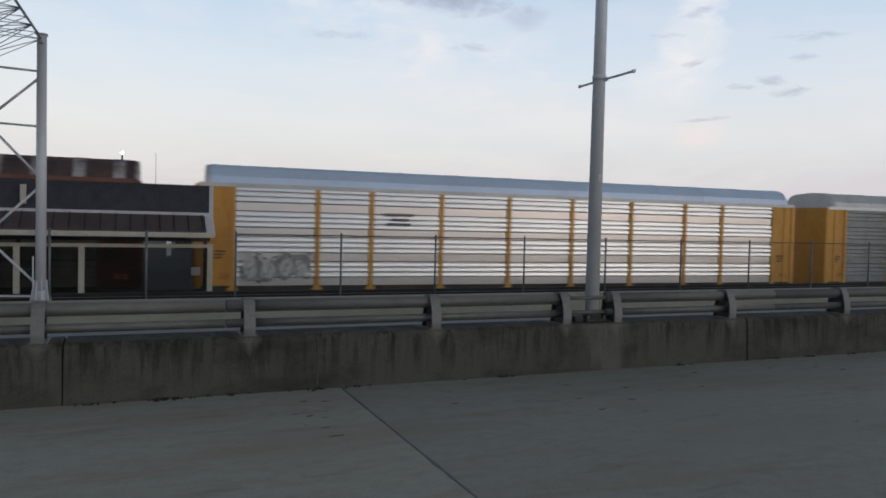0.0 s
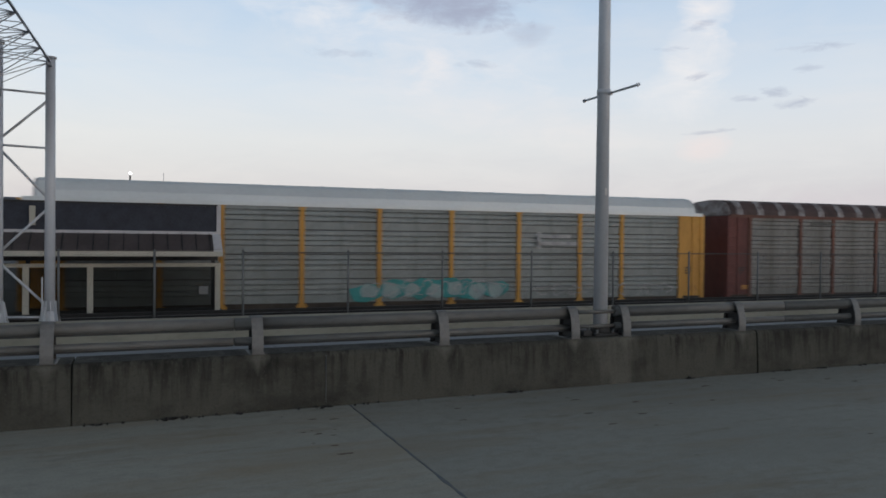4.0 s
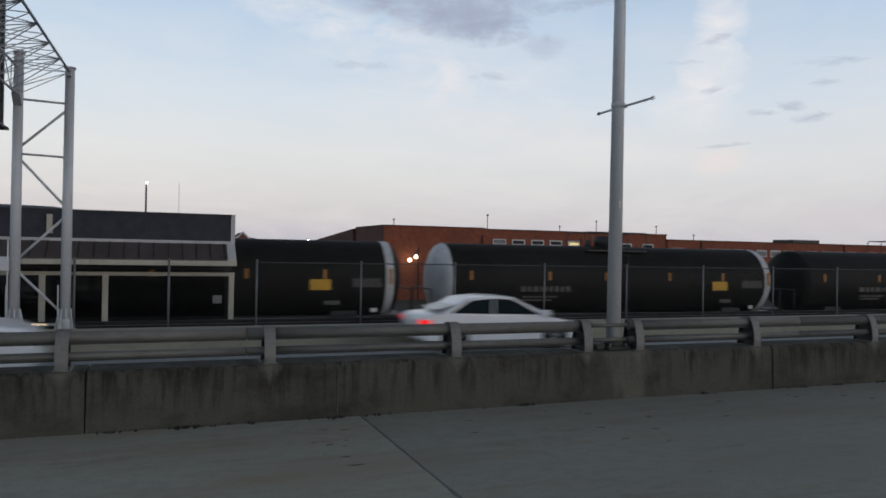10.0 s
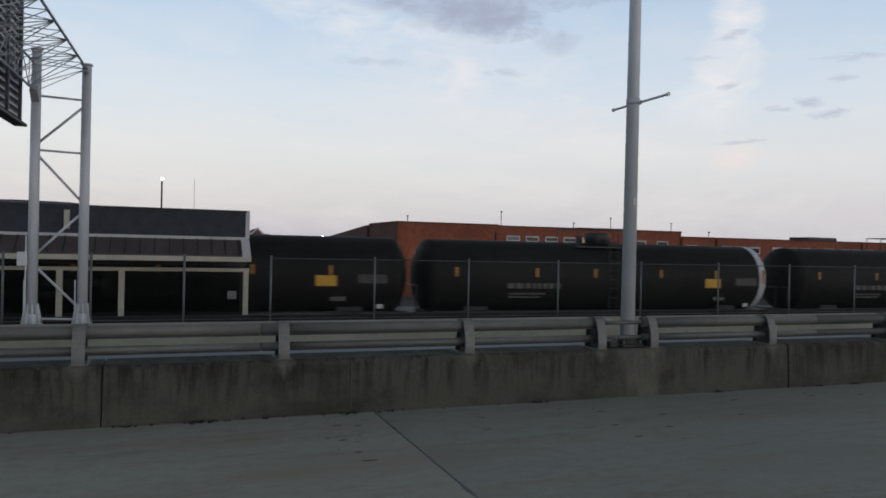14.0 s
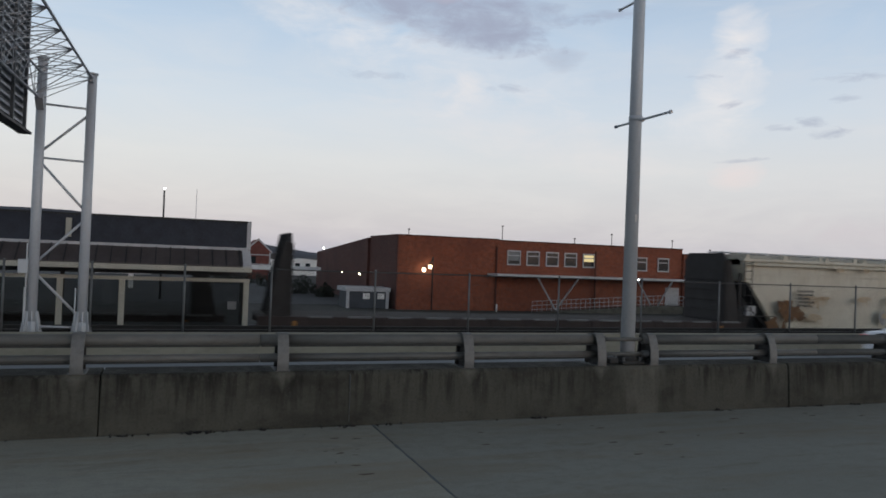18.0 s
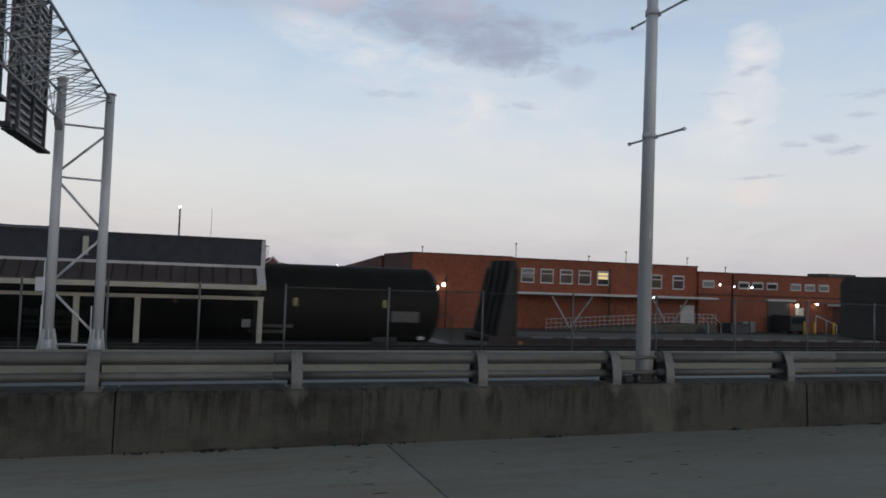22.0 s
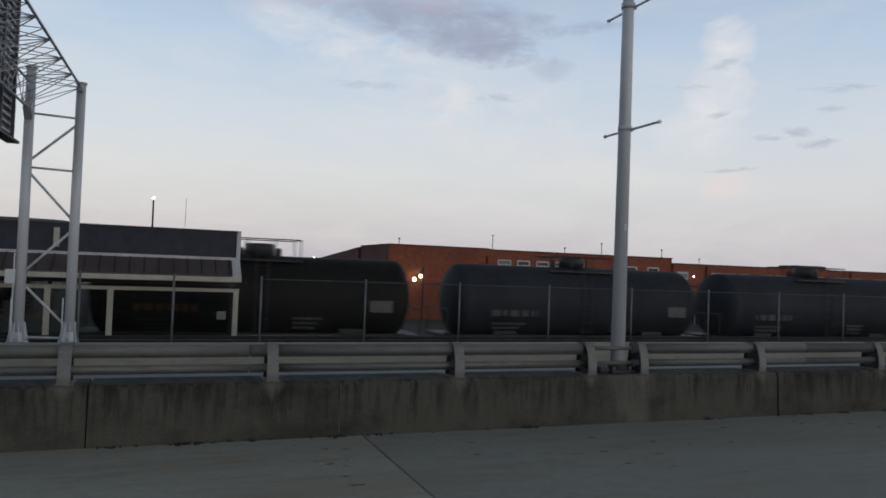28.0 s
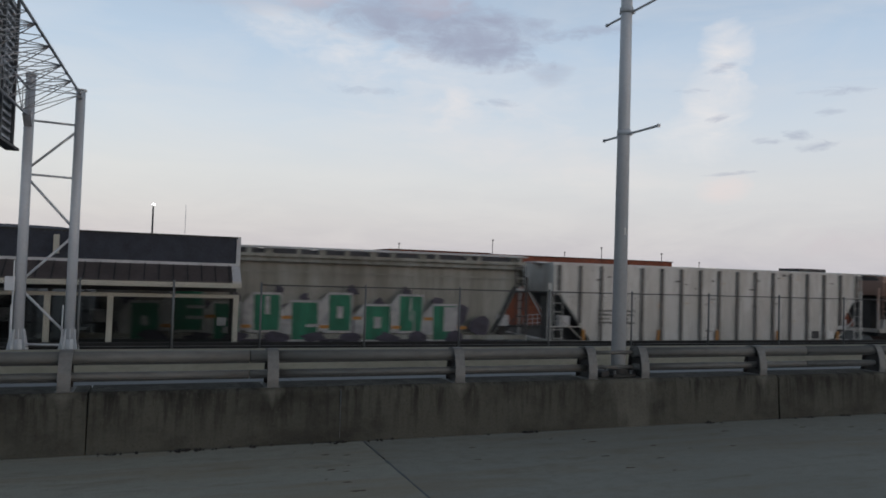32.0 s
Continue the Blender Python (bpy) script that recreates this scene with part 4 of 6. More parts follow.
part("roof_coping", B(18.38, 18.78, YB + .35, 70.5, 4.62, 4.72), "brick_dark", works)
part("dark_band", B(18.42, 27.9, YB - .03, YB, 1.30, 1.42), "brick_dark", works)
part("dark_band", B(48.3, 190, YB - .03, YB, 1.75, 1.95), "brick_dark", works)
part("dark_band", B(18.38, 18.41, YB + .3, 70.5, 1.30, 1.42), "brick_dark", works)
for x in (27.7, 38.05, 52.4, 72.5, 83):
    part("downpipe", rod(N(), (x, YB - .1, GROUND), (x, YB - .1, 4.0), .09, 6), "brick_dark", works)
for i, x in enumerate((29.56, 31.52, 33.53, 35.49, 37.48)):
    window(works, x - .58, x + .58, 2.50, 3.62, YB + .25, (2, 0, 0, 0, 1)[i])
for x in (43.4, 46.0):
    window(works, x - .58, x + .58, 2.36, 3.50, YB + .25, 0)
for i, x in enumerate((49.4, 53.78, 55.56, 57.4, 60.5, 62.4, 64.3, 67.7, 70, 71.8, 73.6, 77, 79, 83, 85, 89, 91, 97, 99, 105)):
    window(works, x - .6, x + .6, 2.66, 3.18, YB, (2, 0, 0, 0, 2, 2, 2, 0, 1)[i % 9])
aw = part("loading_canopy", B(26.9, 48.9, YB - 2.2, YB + .25, 1.40, 1.58), "white_trim", works, "long white loading canopy on raking struts")
for xa, xb in ((30.9, 34.0), (35.15, 34.0), (41.5, 45.0), (45.5, 45.0)):
    part("strut", rod(N(), (xa, YB - 2.0, 1.42), (xb, YB + .1, -1.7), .085, 6), "white_trim", aw)
part("door", B(46.35, 47.95, YB + .17, YB + .25, -1.1, .72), "white_trim", works, "white double door")
# a ramp with white railings climbs along the wall to a landing at the door
YR = YB - 1.55


def ramp_z(x):
    return GROUND + .75 * min(1.0, max(0.0, (x - 30.6) / 13.5))


part("ramp_wall", extrude(N(), [(30.6, GROUND - .05), (44.1, ramp_z(44.1)), (49.3, ramp_z(49.3)), (49.3, GROUND - .05)], YR - .05, YB - .1, "y"), "pilaster", works, "concrete ramp and landing")
for k in range(38):
    x = 30.7 + k * .5
    part("ramp_rail", rod(N(), (x, YR, ramp_z(x) - .02), (x, YR, ramp_z(x) + 1.02), .022, 5), "white_trim", works)
for dz in (1.0, .62, .25):
    for xa, xb in ((30.7, 44.1), (44.1, 49.2)):
        part("ramp_rail", rod(N(), (xa, YR, ramp_z(xa) + dz), (xb, YR, ramp_z(xb) + dz), .026, 5), "white_trim", works)
for k in range(4):
    part("step", B(47.2 + k * .0, 48.7, YR - .35 - k * .3, YR - .05 - k * .3, GROUND - .05, GROUND + .56 - k * .18), "pilaster", works, "concrete step")
for x in (47.2, 48.7):
    part("stair_rail", rod(N(), (x, YR, ramp_z(49) + .95), (x, YR - 1.35, GROUND + .9), .03, 5), "white_trim", works)
    part("stair_rail", rod(N(), (x, YR - 1.35, GROUND), (x, YR - 1.35, GROUND + .9), .03, 5), "white_trim", works)
part("bay_opening", B(56.9, 59.8, YB - .04, YB + .5, GROUND, 1.35), "dark_steel", works, "dark loading bay")
part("bay_lintel", B(56.6, 60.2, YB - .4, YB, 1.4, 1.6), "white_trim", works)
part("side_awning", B(64.9, 69.0, YB - 1.6, YB, 1.05, 1.3), "white_trim", works)
part("side_door", B(65.7, 68.5, YB - .05, YB, GROUND, .95), "brick_dark", works)
for x in (65.6, 66.0, 68.0, 68.5):
    part("porch_post", B(x - .07, x + .07, YB - 1.5, YB - 1.36, GROUND, 1.05), "white_trim", works)
part("porch_wall", B(65.2, 69.0, YB - 1.62, YB - 1.5, GROUND, -.9), "grey_mark", works)
part("panel_sign", B(60.55, 61.55, YB - .12, YB - .05, -.6, .75), "white", works, "white notice panel")
part("roof_hut", B(68.2, 72.2, YB + 3, YB + 6, 4.05, 4.6), "dark_steel", works)
for x, z, h in ((19.5, 4.7, .5), (40.2, 4.6, 1.1), (47.3, 4.6, .8), (36.1, 4.6, .5), (52, 4.1, .55), (90, 4.1, .7), (28.5, 4.6, 1.3)):
    s = part("roof_pipe", rod(N(), (x, YB + .6, z - .1), (x, YB + .6, z + h), .032, 6), "dark_steel", works)
    part("pipe_cap", B(x - .07, x + .07, YB + .53, YB + .67, z + h - .04, z + h + .07), "dark_steel", s)


def wall_lamp(x, y, z, size, material, label, post=None):
    l = thing("wall_lamp", label, "lamp", "yard lamps")
    part("bulb", lathe(N(), [(-size, size * .3), (-size * .6, size * .8), (0, size), (size * .6, size * .8), (size, size * .3)], 10, "z"), material, l, at=(x, y, z))
    if post:
        part("post", rod(N(), (post, y + .1, GROUND), (post, y + .1, z + .9), .06, 6), "dark_steel", l)
        part("gooseneck", rod(N(), (post, y + .1, z + .9), (x, y, z + size * .9), .04, 6), "dark_steel", l)
    else:
        part("bracket", B(x - .06, x + .06, y, y + .55, z + size * .9, z + size * .9 + .08), "dark_steel", l)


wall_lamp(20.65, YB - .5, 1.70, .15, "lamp", "glowing warm yard lamp on the brick wall", 21.5)
wall_lamp(21.22, YB - .5, 1.98, .15, "lamp", "glowing warm yard lamp on the brick wall", 21.5)
wall_lamp(60.3, YB - .5, 1.0, .16, "lamp", "glowing warm lamp over the loading bay")
wall_lamp(63.0, YB - .5, 1.25, .14, "lamp", "glowing warm lamp over the loading bay")
wall_lamp(41.35, YB - 2.4, 1.42, .09, "lamp_white", "small white lamp under the canopy")
for x, z in ((50.6, 2.88), (52.4, 2.75), (54.6, 2.70)):
    wall_lamp(x, YB - .3, z, .07, "lamp_white", "small white bulkhead lamp")
wall_lamp(17.3, 70.0, .95, .09, "lamp", "small warm lamp on the side wall")
wall_lamp(16.9, 76.0, .95, .06, "lamp", "small warm lamp on the side wall")
wall_lamp(18.0, 92.0, 3.55, .10, "lamp_white", "small white lamp on the roof edge")

for x in (53.1, 54.0):
    c = thing("utility_cabinet", "pale grey utility cabinet by the brick wall", "cabinet", "cabinets by the wall")
    part("body", bevelled(B(x - .35, x + .35, YB - 1.2, YB - .6, GROUND, -.72), .03, 1), "blind", c)
    part("door", B(x - .28, x + .28, YB - 1.225, YB - 1.2, GROUND + .12, -.85), "blind", c)
    part("handle", B(x + .18, x + .21, YB - 1.245, YB - 1.225, -1.35, -1.2), "dark_steel", c)
marker = thing("marker_post", "short white marker post by the brick wall", "post")
part("post", rod(N(), (27.35, YB - 1.2, GROUND), (27.35, YB - 1.2, -1.2), .075, 8), "house_white", marker)
part("cap", lathe(N(), [(0, .085), (.05, .07), (.07, .02)], 8, "z"), "house_white", marker, at=(27.35, YB - 1.2, -1.2))
bin_ = thing("dumpster", "dull green steel dumpster by the wall", "container")
part("body", extrude(N(), [(50.2, GROUND), (52.0, GROUND), (52.2, -.95), (50.0, -.95)], YB - 2.6, YB - 1.0, "y"), "shed", bin_)
part("lid", B(49.95, 52.25, YB - 2.7, YB - .9, -.95, -.86), "dark_steel", bin_)
for x in (58.8, 60.1, 62.6):
    b = thing("bollard", "yellow steel bollard by the loading bay", "bollard", "bollards at the bay")
    part("post", rod(N(), (x, YB - 3.0, GROUND), (x, YB - 3.0, -.55), .11, 10), "safety", b)
    part("cap", lathe(N(), [(0, .11), (.05, .08), (.07, .02)], 10, "z"), "safety", b, at=(x, YB - 3.0, -.55))
rail_ = thing("handrail", "pale steel handrail beside the steps", "rail")
part("rail", rod(N(), (61.5, YB - 1.8, .10), (64.3, YB - 1.8, -.9), .05, 6), "white_trim", rail_)
for x, z in ((61.5, .1), (62.9, -.4), (64.3, -.9)):
    part("post", rod(N(), (x, YB - 1.8, GROUND), (x, YB - 1.8, z), .05, 6), "white_trim", rail_)
van = thing("parked_van", "dark parked van at the loading bay", "van")
part("body", bevelled(B(57.4, 59.4, YB - 2.6, YB - .2, GROUND + .25, .05), .12, 2), "dark_steel", van)
part("windscreen", B(57.6, 59.2, YB - 2.64, YB - 2.6, -.75, -.15), "car_glass", van)
for x in (57.7, 59.1):
    part("wheel", rod(N(), (x - .1, YB - 2.2, GROUND + .3), (x + .1, YB - 2.2, GROUND + .3), .3, 12), "rubber", van)

# shed, yard and what lies beyond
shed = thing("yard_shed", "low dark shed with pale roof fascia", "shed")
part("wall", B(14.3, 17.9, 62.0, 65.0, GROUND - .05, -.35), "shed", shed)
part("fascia", B(14.1, 18.1, 61.8, 65.2, -.35, .0), "white_trim", shed)
for x in (14.35, 17.85):
    part("post", B(x - .12, x + .12, 61.8, 61.95, GROUND - .05, -.35), "white_trim", shed)
for x in (15.7, 17.0):
    part("notice", B(x, x + .6, 61.93, 61.99, -1.0, -.5), "white", shed)
solid("street", B(-60, 17.0, 66, 140, GROUND - .1, GROUND + .02), "street", "pale grey asphalt street beyond the tracks", "road", kind="structure")
wc = thing("covered_walkway", "long white covered walkway on white columns", "canopy")
part("roof", B(-20, 17.0, 88, 90, .72, 1.20), "house_white", wc)
for x in (-4, 4, 12.0, 12.7):
    part("column", B(x - .25, x + .25, 88.5, 89.0, GROUND - .05, .72), "house_white", wc)


def house(x, y, w, d, h, rise, wall, roof, label, trim=False):
    o = thing("house", label, "house", "houses beyond the tracks")
    part("wall", B(x, x + w, y, y + d, GROUND - .05, h), wall, o)
    part("roof", extrude(N(), [(x - .3, h), (x + w / 2, h + rise), (x + w + .3, h)], y - .3, y + d + .3, "y"), roof, o)
    for k in range(max(1, int(w / 2.2))):
        part("window", B(x + .7 + k * 2.2, x + 1.7 + k * 2.2, y - .05, y, h - 1.9, h - .7), "window_glass", o)
    if trim:
        for s in (-1, 1):
            m = x + w / 2
            part("verge_board", extrude(N(), [(m + s * (w / 2 + .35), h - .15), (m + s * (w / 2 + .35), h + .15), (m, h + rise + .2), (m, h + rise - .15)], y - .36, y - .31, "y"), "white_trim", o)
            part("corner_board", B(m + s * w / 2 - .12, m + s * w / 2 + .12, y - .07, y - .06, GROUND, h), "white_trim", o)
        for z in (h - .5, h - 2.1):
            part("band_board", B(x, x + w, y - .09, y - .075, z, z + .16), "white_trim", o)


house(11.9, 128, 4.0, 8, 2.8, 2.2, "house_red", "house_red", "tall red gabled house with white trim", trim=True)
house(17.2, 150, 4.5, 8, 1.6, 1.2, "house_white", "roof_felt_and_shade", "small white house with a grey roof")
house(24.6, 160, 5.6, 8, 1.55, .3, "house_white", "house_white", "low white commercial building")
house(-12, 140, 9, 9, 1.4, 1.2, "house_white", "roof_felt_and_shade", "white house with a grey roof")

random.seed(11)


def scrub(x, y, z, w, h, n, label):
    bm = N()
    for k in range(n):
        a, r = random.random() * math.tau, random.random() ** .5
        p = Vector((x + w * r * math.cos(a), y + w * .5 * r * math.sin(a), z + h * random.random() * (1.1 - r * .6)))
        s = .10 + .16 * random.random()
        d = Vector((random.uniform(-1, 1), random.uniform(-1, 1), random.uniform(-.3, 1))).normalized() * s
        e = d.orthogonal().normalized() * s * .6
        f = [bm.verts.new(q) for q in (p - d, p + e, p + d, p - e)]
        bm.faces.new(f)
    for k in range(5):
        rod(bm, (x + random.uniform(-.3, .3) * w, y, z), (x + random.uniform(-.6, .6) * w, y, z + h * .8), .04, 4, .01)
    return solid("shrub", bm, "leaf", label, "shrub", "scrub by the street", "stuff")


for x, y, w, h in ((14.2, 84, 1.6, 2.2), (13.0, 100, 2.4, 2.6), (10.4, 112, 2.6, 2.4), (7.5, 108, 2.2, 2.0), (15.6, 78, 1.0, 1.5)):
    scrub(x, y, GROUND, w, h, 420, "dark leafless scrub beside the street")

mast = thing("flood_light", "slim dark mast with a bright white floodlight", "lamp")
part("mast", rod(N(), (-.72, 70, GROUND), (-.72, 70, 7.85), .11, 8, .07), "dark_steel", mast)
part("lamp_head", lathe(N(), [(-.09, .03), (-.05, .10), (.03, .11), (.08, .04)], 10, "z"), "lamp_white", mast, "glowing white lamp head", at=(-.70, 70, 8.05))
aerial = solid("radio_mast", rod(N(), (4.6, 160, GROUND), (4.6, 160, 15.4), .09, 6, .05), "galv", "thin far radio mast", "mast")


# ---- wooded ridge at the horizon ----
def ridge():
    bm = N()
    rows = []
    for k in range(121):
        az = -80 + k * 1.5 if k else -80
        e = 2.62 / (1 + math.exp((az - 3.4) / 3.6)) + .12 * noise.noise((az * .22, 3, 0)) + .05 * noise.noise((az * .9, 7, 0))
        if az > 9:
            e = max(e * .7, -.05)
        a = radians(az)
        col = []
        for dist, share in ((1300, 0.0), (1500, .6), (1750, 1.0), (2300, .0)):
            col.append(bm.verts.new((dist * math.sin(a), dist * math.cos(a), GROUND - 2 + (2.5 + 4 + dist * math.tan(radians(max(e, 0)))) * share)))
        rows.append(col)
    for a, b in zip(rows, rows[1:]):
        for i in range(3):
            bm.faces.new((a[i], b[i], b[i + 1], a[i + 1])).smooth = True
    return bm


solid("backdrop", ridge(), "hill", "dark wooded ridge at the horizon", "hill", kind="structure")


# ---- railway cars: x along the car, z from the rail head, the near side at -y ----
wheel_mesh = mesh_of(lathe(N(), [(-.07, .40), (-.07, .46), (.0, .46), (.06, .43), (.06, .30)], 18, "y"), "wheel", M["dark_steel"])
axle_mesh = mesh_of(rod(N(), (0, -.8, 0), (0, .8, 0), .08, 8), "axle", M["dark_steel"])
frame_mesh = mesh_of(extrude(N(), [(-1.2, .40), (-1.2, .58), (-.5, .62), (-.35, .78), (.35, .78), (.5, .62), (1.2, .58), (1.2, .40), (.5, .30), (-.5, .30)], -.08, .08, "y"), "side_frame", M["dark_steel"])
coupler_mesh = mesh_of(bevelled(B(-.45, .45, -.16, .16, .72, 1.0), .03, 1), "coupler", M["dark_steel"])


def running_gear(car, half, inset=2.2):
    for s in (-1, 1):
        cx = s * (half - inset)
        tr = part("truck", B(cx - .3, cx + .3, -1.1, 1.1, .45, .75), "dark_steel", car)
        for y in (-1.0, 1.0):
            part("side_frame", frame_mesh, "", tr, at=(cx, y, 0))
        for dx in (-.88, .88):
            part("axle", axle_mesh, "", tr, at=(cx + dx, 0, .46))
            for y in (-.75, .75):
                part("wheel", wheel_mesh, "", tr, at=(cx + dx, y, .46))
        part("coupler", coupler_mesh, "", car, at=(s * (half + .25), 0, 0))


def ladder(car, x, y, z0, z1, material, w=.42, n=6):
    bm = N()
    for dx in (0, w):
        rod(bm, (x + dx, y, z0), (x + dx, y, z1), .022, 5)
    for k in range(n):
        z = z0 + .15 + k * (z1 - z0 - .25) / max(1, n - 1)
        rod(bm, (x, y, z), (x + w, y, z), .016, 5)
    return part("ladder", bm, material, car)


def marks(car, x, z, w, h, rows, material, y, name="lettering"):
    """Unreadable lettering as rows of short bars."""
    first = None
    for r in range(rows):
        zz = z - r * h * 1.7
        xx = x
        while xx < x + w * (1 - .18 * (r % 3)):
            l = random.uniform(.5, 1.6) * h
            p = part("character" if first else name, B(xx, min(xx + l, x + w), y - .006, y, zz - h, zz), material, first or car)
            first = first or p
            xx += l + h * .45
    return first


def blob(bm, x, z, w, h, y, n=11, rough=.22):
    pts = []
    for k in range(n):
        a = k * math.tau / n
        q = 1 + random.uniform(-rough, rough)
        pts.append((x + w * .5 * q * math.cos(a), z + h * .5 * q * math.sin(a)))
    extrude(bm, pts, y - .004, y, "y")


def spray(car, x0, x1, z0, z1, y, layers, name="graffiti", label="sprayed graffiti shapes"):
    """Overlapping rounded paint shapes."""
    first = None
    for i, (material, n, size) in enumerate(layers):
        for k in range(n):
            w = (x1 - x0) / n * size
            bm = N()
            blob(bm, x0 + (k + .5) * (x1 - x0) / n + random.uniform(-.1, .1) * w, (z0 + z1) / 2 + random.uniform(-.12, .12) * (z1 - z0), w, (z1 - z0) * min(1, size) * random.uniform(.75, 1), y - .005 * (i + 1) - .0006 * k)
            g = part("paint_shape" if first else name, bm, material, first or car, "" if first else label)
            first = first or g
    return first


def scrawl(car, x0, x1, z0, z1, y, n, material, label, width=.05):
    """Thin looping spray strokes."""
    bm = N()
    for k in range(n):
        cx = x0 + (k + .5) * (x1 - x0) / n
        w, h = (x1 - x0) / n * random.uniform(.7, 1.1), (z1 - z0) * random.uniform(.6, .95)
        a0, turn, lean = random.uniform(0, 6.3), random.uniform(3.4, 6.0), random.uniform(-.3, .3)
        line_, back = [], []
        for q in range(11):
            a = a0 + turn * q / 10
            r = 1 + .35 * math.sin(3 * a + k)
            px, pz = .5 * w * r * math.cos(a), .5 * h * min(r, 1.1) * math.sin(a)
            px += lean * pz
            g = 1 - width * random.uniform(.7, 1.4) / max(.1, math.hypot(px, pz))
            line_.append((cx + px, (z0 + z1) / 2 + pz))
            back.append((cx + px * g, (z0 + z1) / 2 + pz * g))
        for q in range(10):
            v = [bm.verts.new((p[0], y - .0008 * k, p[1])) for p in (line_[q], line_[q + 1], back[q + 1], back[q])]
            bm.faces.new(v)
    return part("graffiti", bm, material, car, label)


EDGES = [-12.6, -9.5, -7.4, -4.5, -1.5, 1.5, 4.5, 7.4, 9.5, 12.6]
sheets = {}


def sheet(w, h, material):
    key = (round(w, 2), round(h, 2), material)
    if key not in sheets:
        # a plain strip below, three rolled ribs above it
        d = 1.0 if material.startswith("silver") else .8
        pts = [(.022, 0), (-.012, .29)] if material == "silver_worn" else [(.006, 0), (-.002, .29)]
        for k in range(3):
            z = .30 + k * .195
            pts += [(.03 * d, z), (-.045 * d, z + .03), (-.048 * d, z + .05), (-.030 * d, z + .155), (.03 * d, z + .175)]
        pts += [(.03 * d, h), (.06, h), (.06, 0)]
        sheets[key] = mesh_of(extrude(N(), pts, 0, w), "side_sheet", M[material])
    return sheets[key]


def autorack(label, sheet_mat, frame_mat, roof_mat, style):
    car = thing("autorack_car", label, "rail car", "cars of the train")
    H, half, yn = 5.0, 13.80, -1.52
    part("underframe", B(-half, half, -1.5, 1.5, 1.05, 1.25), frame_mat, car)
    part("side_sill", B(-half, half, yn - .04, yn + .06, 1.10, 1.30), "sill_dark", car)
    # added dark core so the gaps between sheets read as shade
    part("inner_shade_fill", B(-half + .05, half - .05, -1.42, 1.42, 1.25, 4.95), "dark_steel", car)
    for s in (-1, 1):
        a, b = sorted((s * 12.6, s * half))
        e = part("end_panel", B(a, b, yn, -yn, 1.25, H), frame_mat, car)
        part("corner_post", bevelled(B(s * half - .12, s * half + .12, yn - .05, yn + .2, 1.1, H), .02, 1), frame_mat, e)
        part("corner_post", B(s * half - .12, s * half + .12, -yn - .2, -yn + .05, 1.1, H), frame_mat, e)
        part("panel_rib", B(s * 13.3 - .05, s * 13.3 + .05, yn - .04, yn, 1.3, H), frame_mat, e)
        part("end_door", B(min(s * half, s * (half + .05)), max(s * half, s * (half + .05)), -1.3, 1.3, 1.2, H), frame_mat, e)
        for k in range(8):
            part("grab_iron", rod(N(), (s * 13.75 - .2, yn - .06, 1.5 + k * .42), (s * 13.75 + .2, yn - .06, 1.5 + k * .42), .015, 4), frame_mat, e)
        marks(car, s * 13.1 - .25, 2.6, .5, .07, 3, "dark_steel", yn - .01)
        part("placard", B(s * 13.05, s * 13.05 + .45, yn - .012, yn, 1.55, 1.75), "orange", car, "small orange placard")
    for x0, x1 in zip(EDGES, EDGES[1:]):
        for k in range(4):
            z = 1.30 + k * .925
            part("side_sheet", sheet(x1 - x0 - .2, .89, sheet_mat), "", car, at=(x0 + .1, yn + .02, z))
        part("far_sheet", B(x0 + .1, x1 - .1, -yn - .02, -yn, 1.3, H), sheet_mat, car)
    for x in EDGES:
        part("side_post", extrude(N(), [(x - .10, 1.28), (x - .19, 1.2), (x - .19, 1.1), (x + .19, 1.1), (x + .19, 1.2), (x + .10, 1.28), (x + .085, 1.5), (x + .085, 4.75), (x + .13, H), (x - .13, H), (x - .085, 4.75), (x - .085, 1.5)], yn - .05, yn + .06, "y"), "post_rust" if style == "red" else frame_mat, car)
    part("top_chord", B(-half, half, yn - .06, yn + .1, H - .08, H + .06), {"silver": "roof_grey", "plain": "roof_white", "red": "post_rust"}.get(style, frame_mat), car)
    hood = [(yn - .02, H + .05), (yn + .03, H + .30), (-1.25, 5.62), (-.95, 5.74), (0, 5.80), (.95, 5.74), (1.25, 5.62), (-yn - .03, H + .30), (-yn + .02, H + .05)]
    over = .1 if style in ("csilver", "red") else .42
    part("roof", extrude(N(), hood, -half + over, half - over), roof_mat, car)
    for s in (-1, 1):
        part("roof_end", extrude(N(), [(y * .97, z - .02) for y, z in hood], min(s * (half - over), s * (half - over + .1)), max(s * (half - over), s * (half - over + .1))), {"csilver": "yellow", "red": "rib_grey"}.get(style, "roof_grey"), car)
    if style == "csilver":
        for s in (-1, 1):
            part("roof_end_band", extrude(N(), [(y * 1.006, z + .006) for y, z in hood], min(s * (half - .7), s * half), max(s * (half - .7), s * half)), "yellow", car)
    seam_n = 22 if style == "red" else 12
    for k in range(seam_n):
        x = -half + .6 + k * (2 * half - 1.2) / (seam_n - 1)
        part("roof_rib", extrude(N(), [(y * 1.008, z + .012) for y, z in hood], x - (.19 if style == "red" else .02), x + (.19 if style == "red" else .02)), "rib_grey" if style == "red" else roof_mat, car)
    running_gear(car, half, 2.6)
    return car


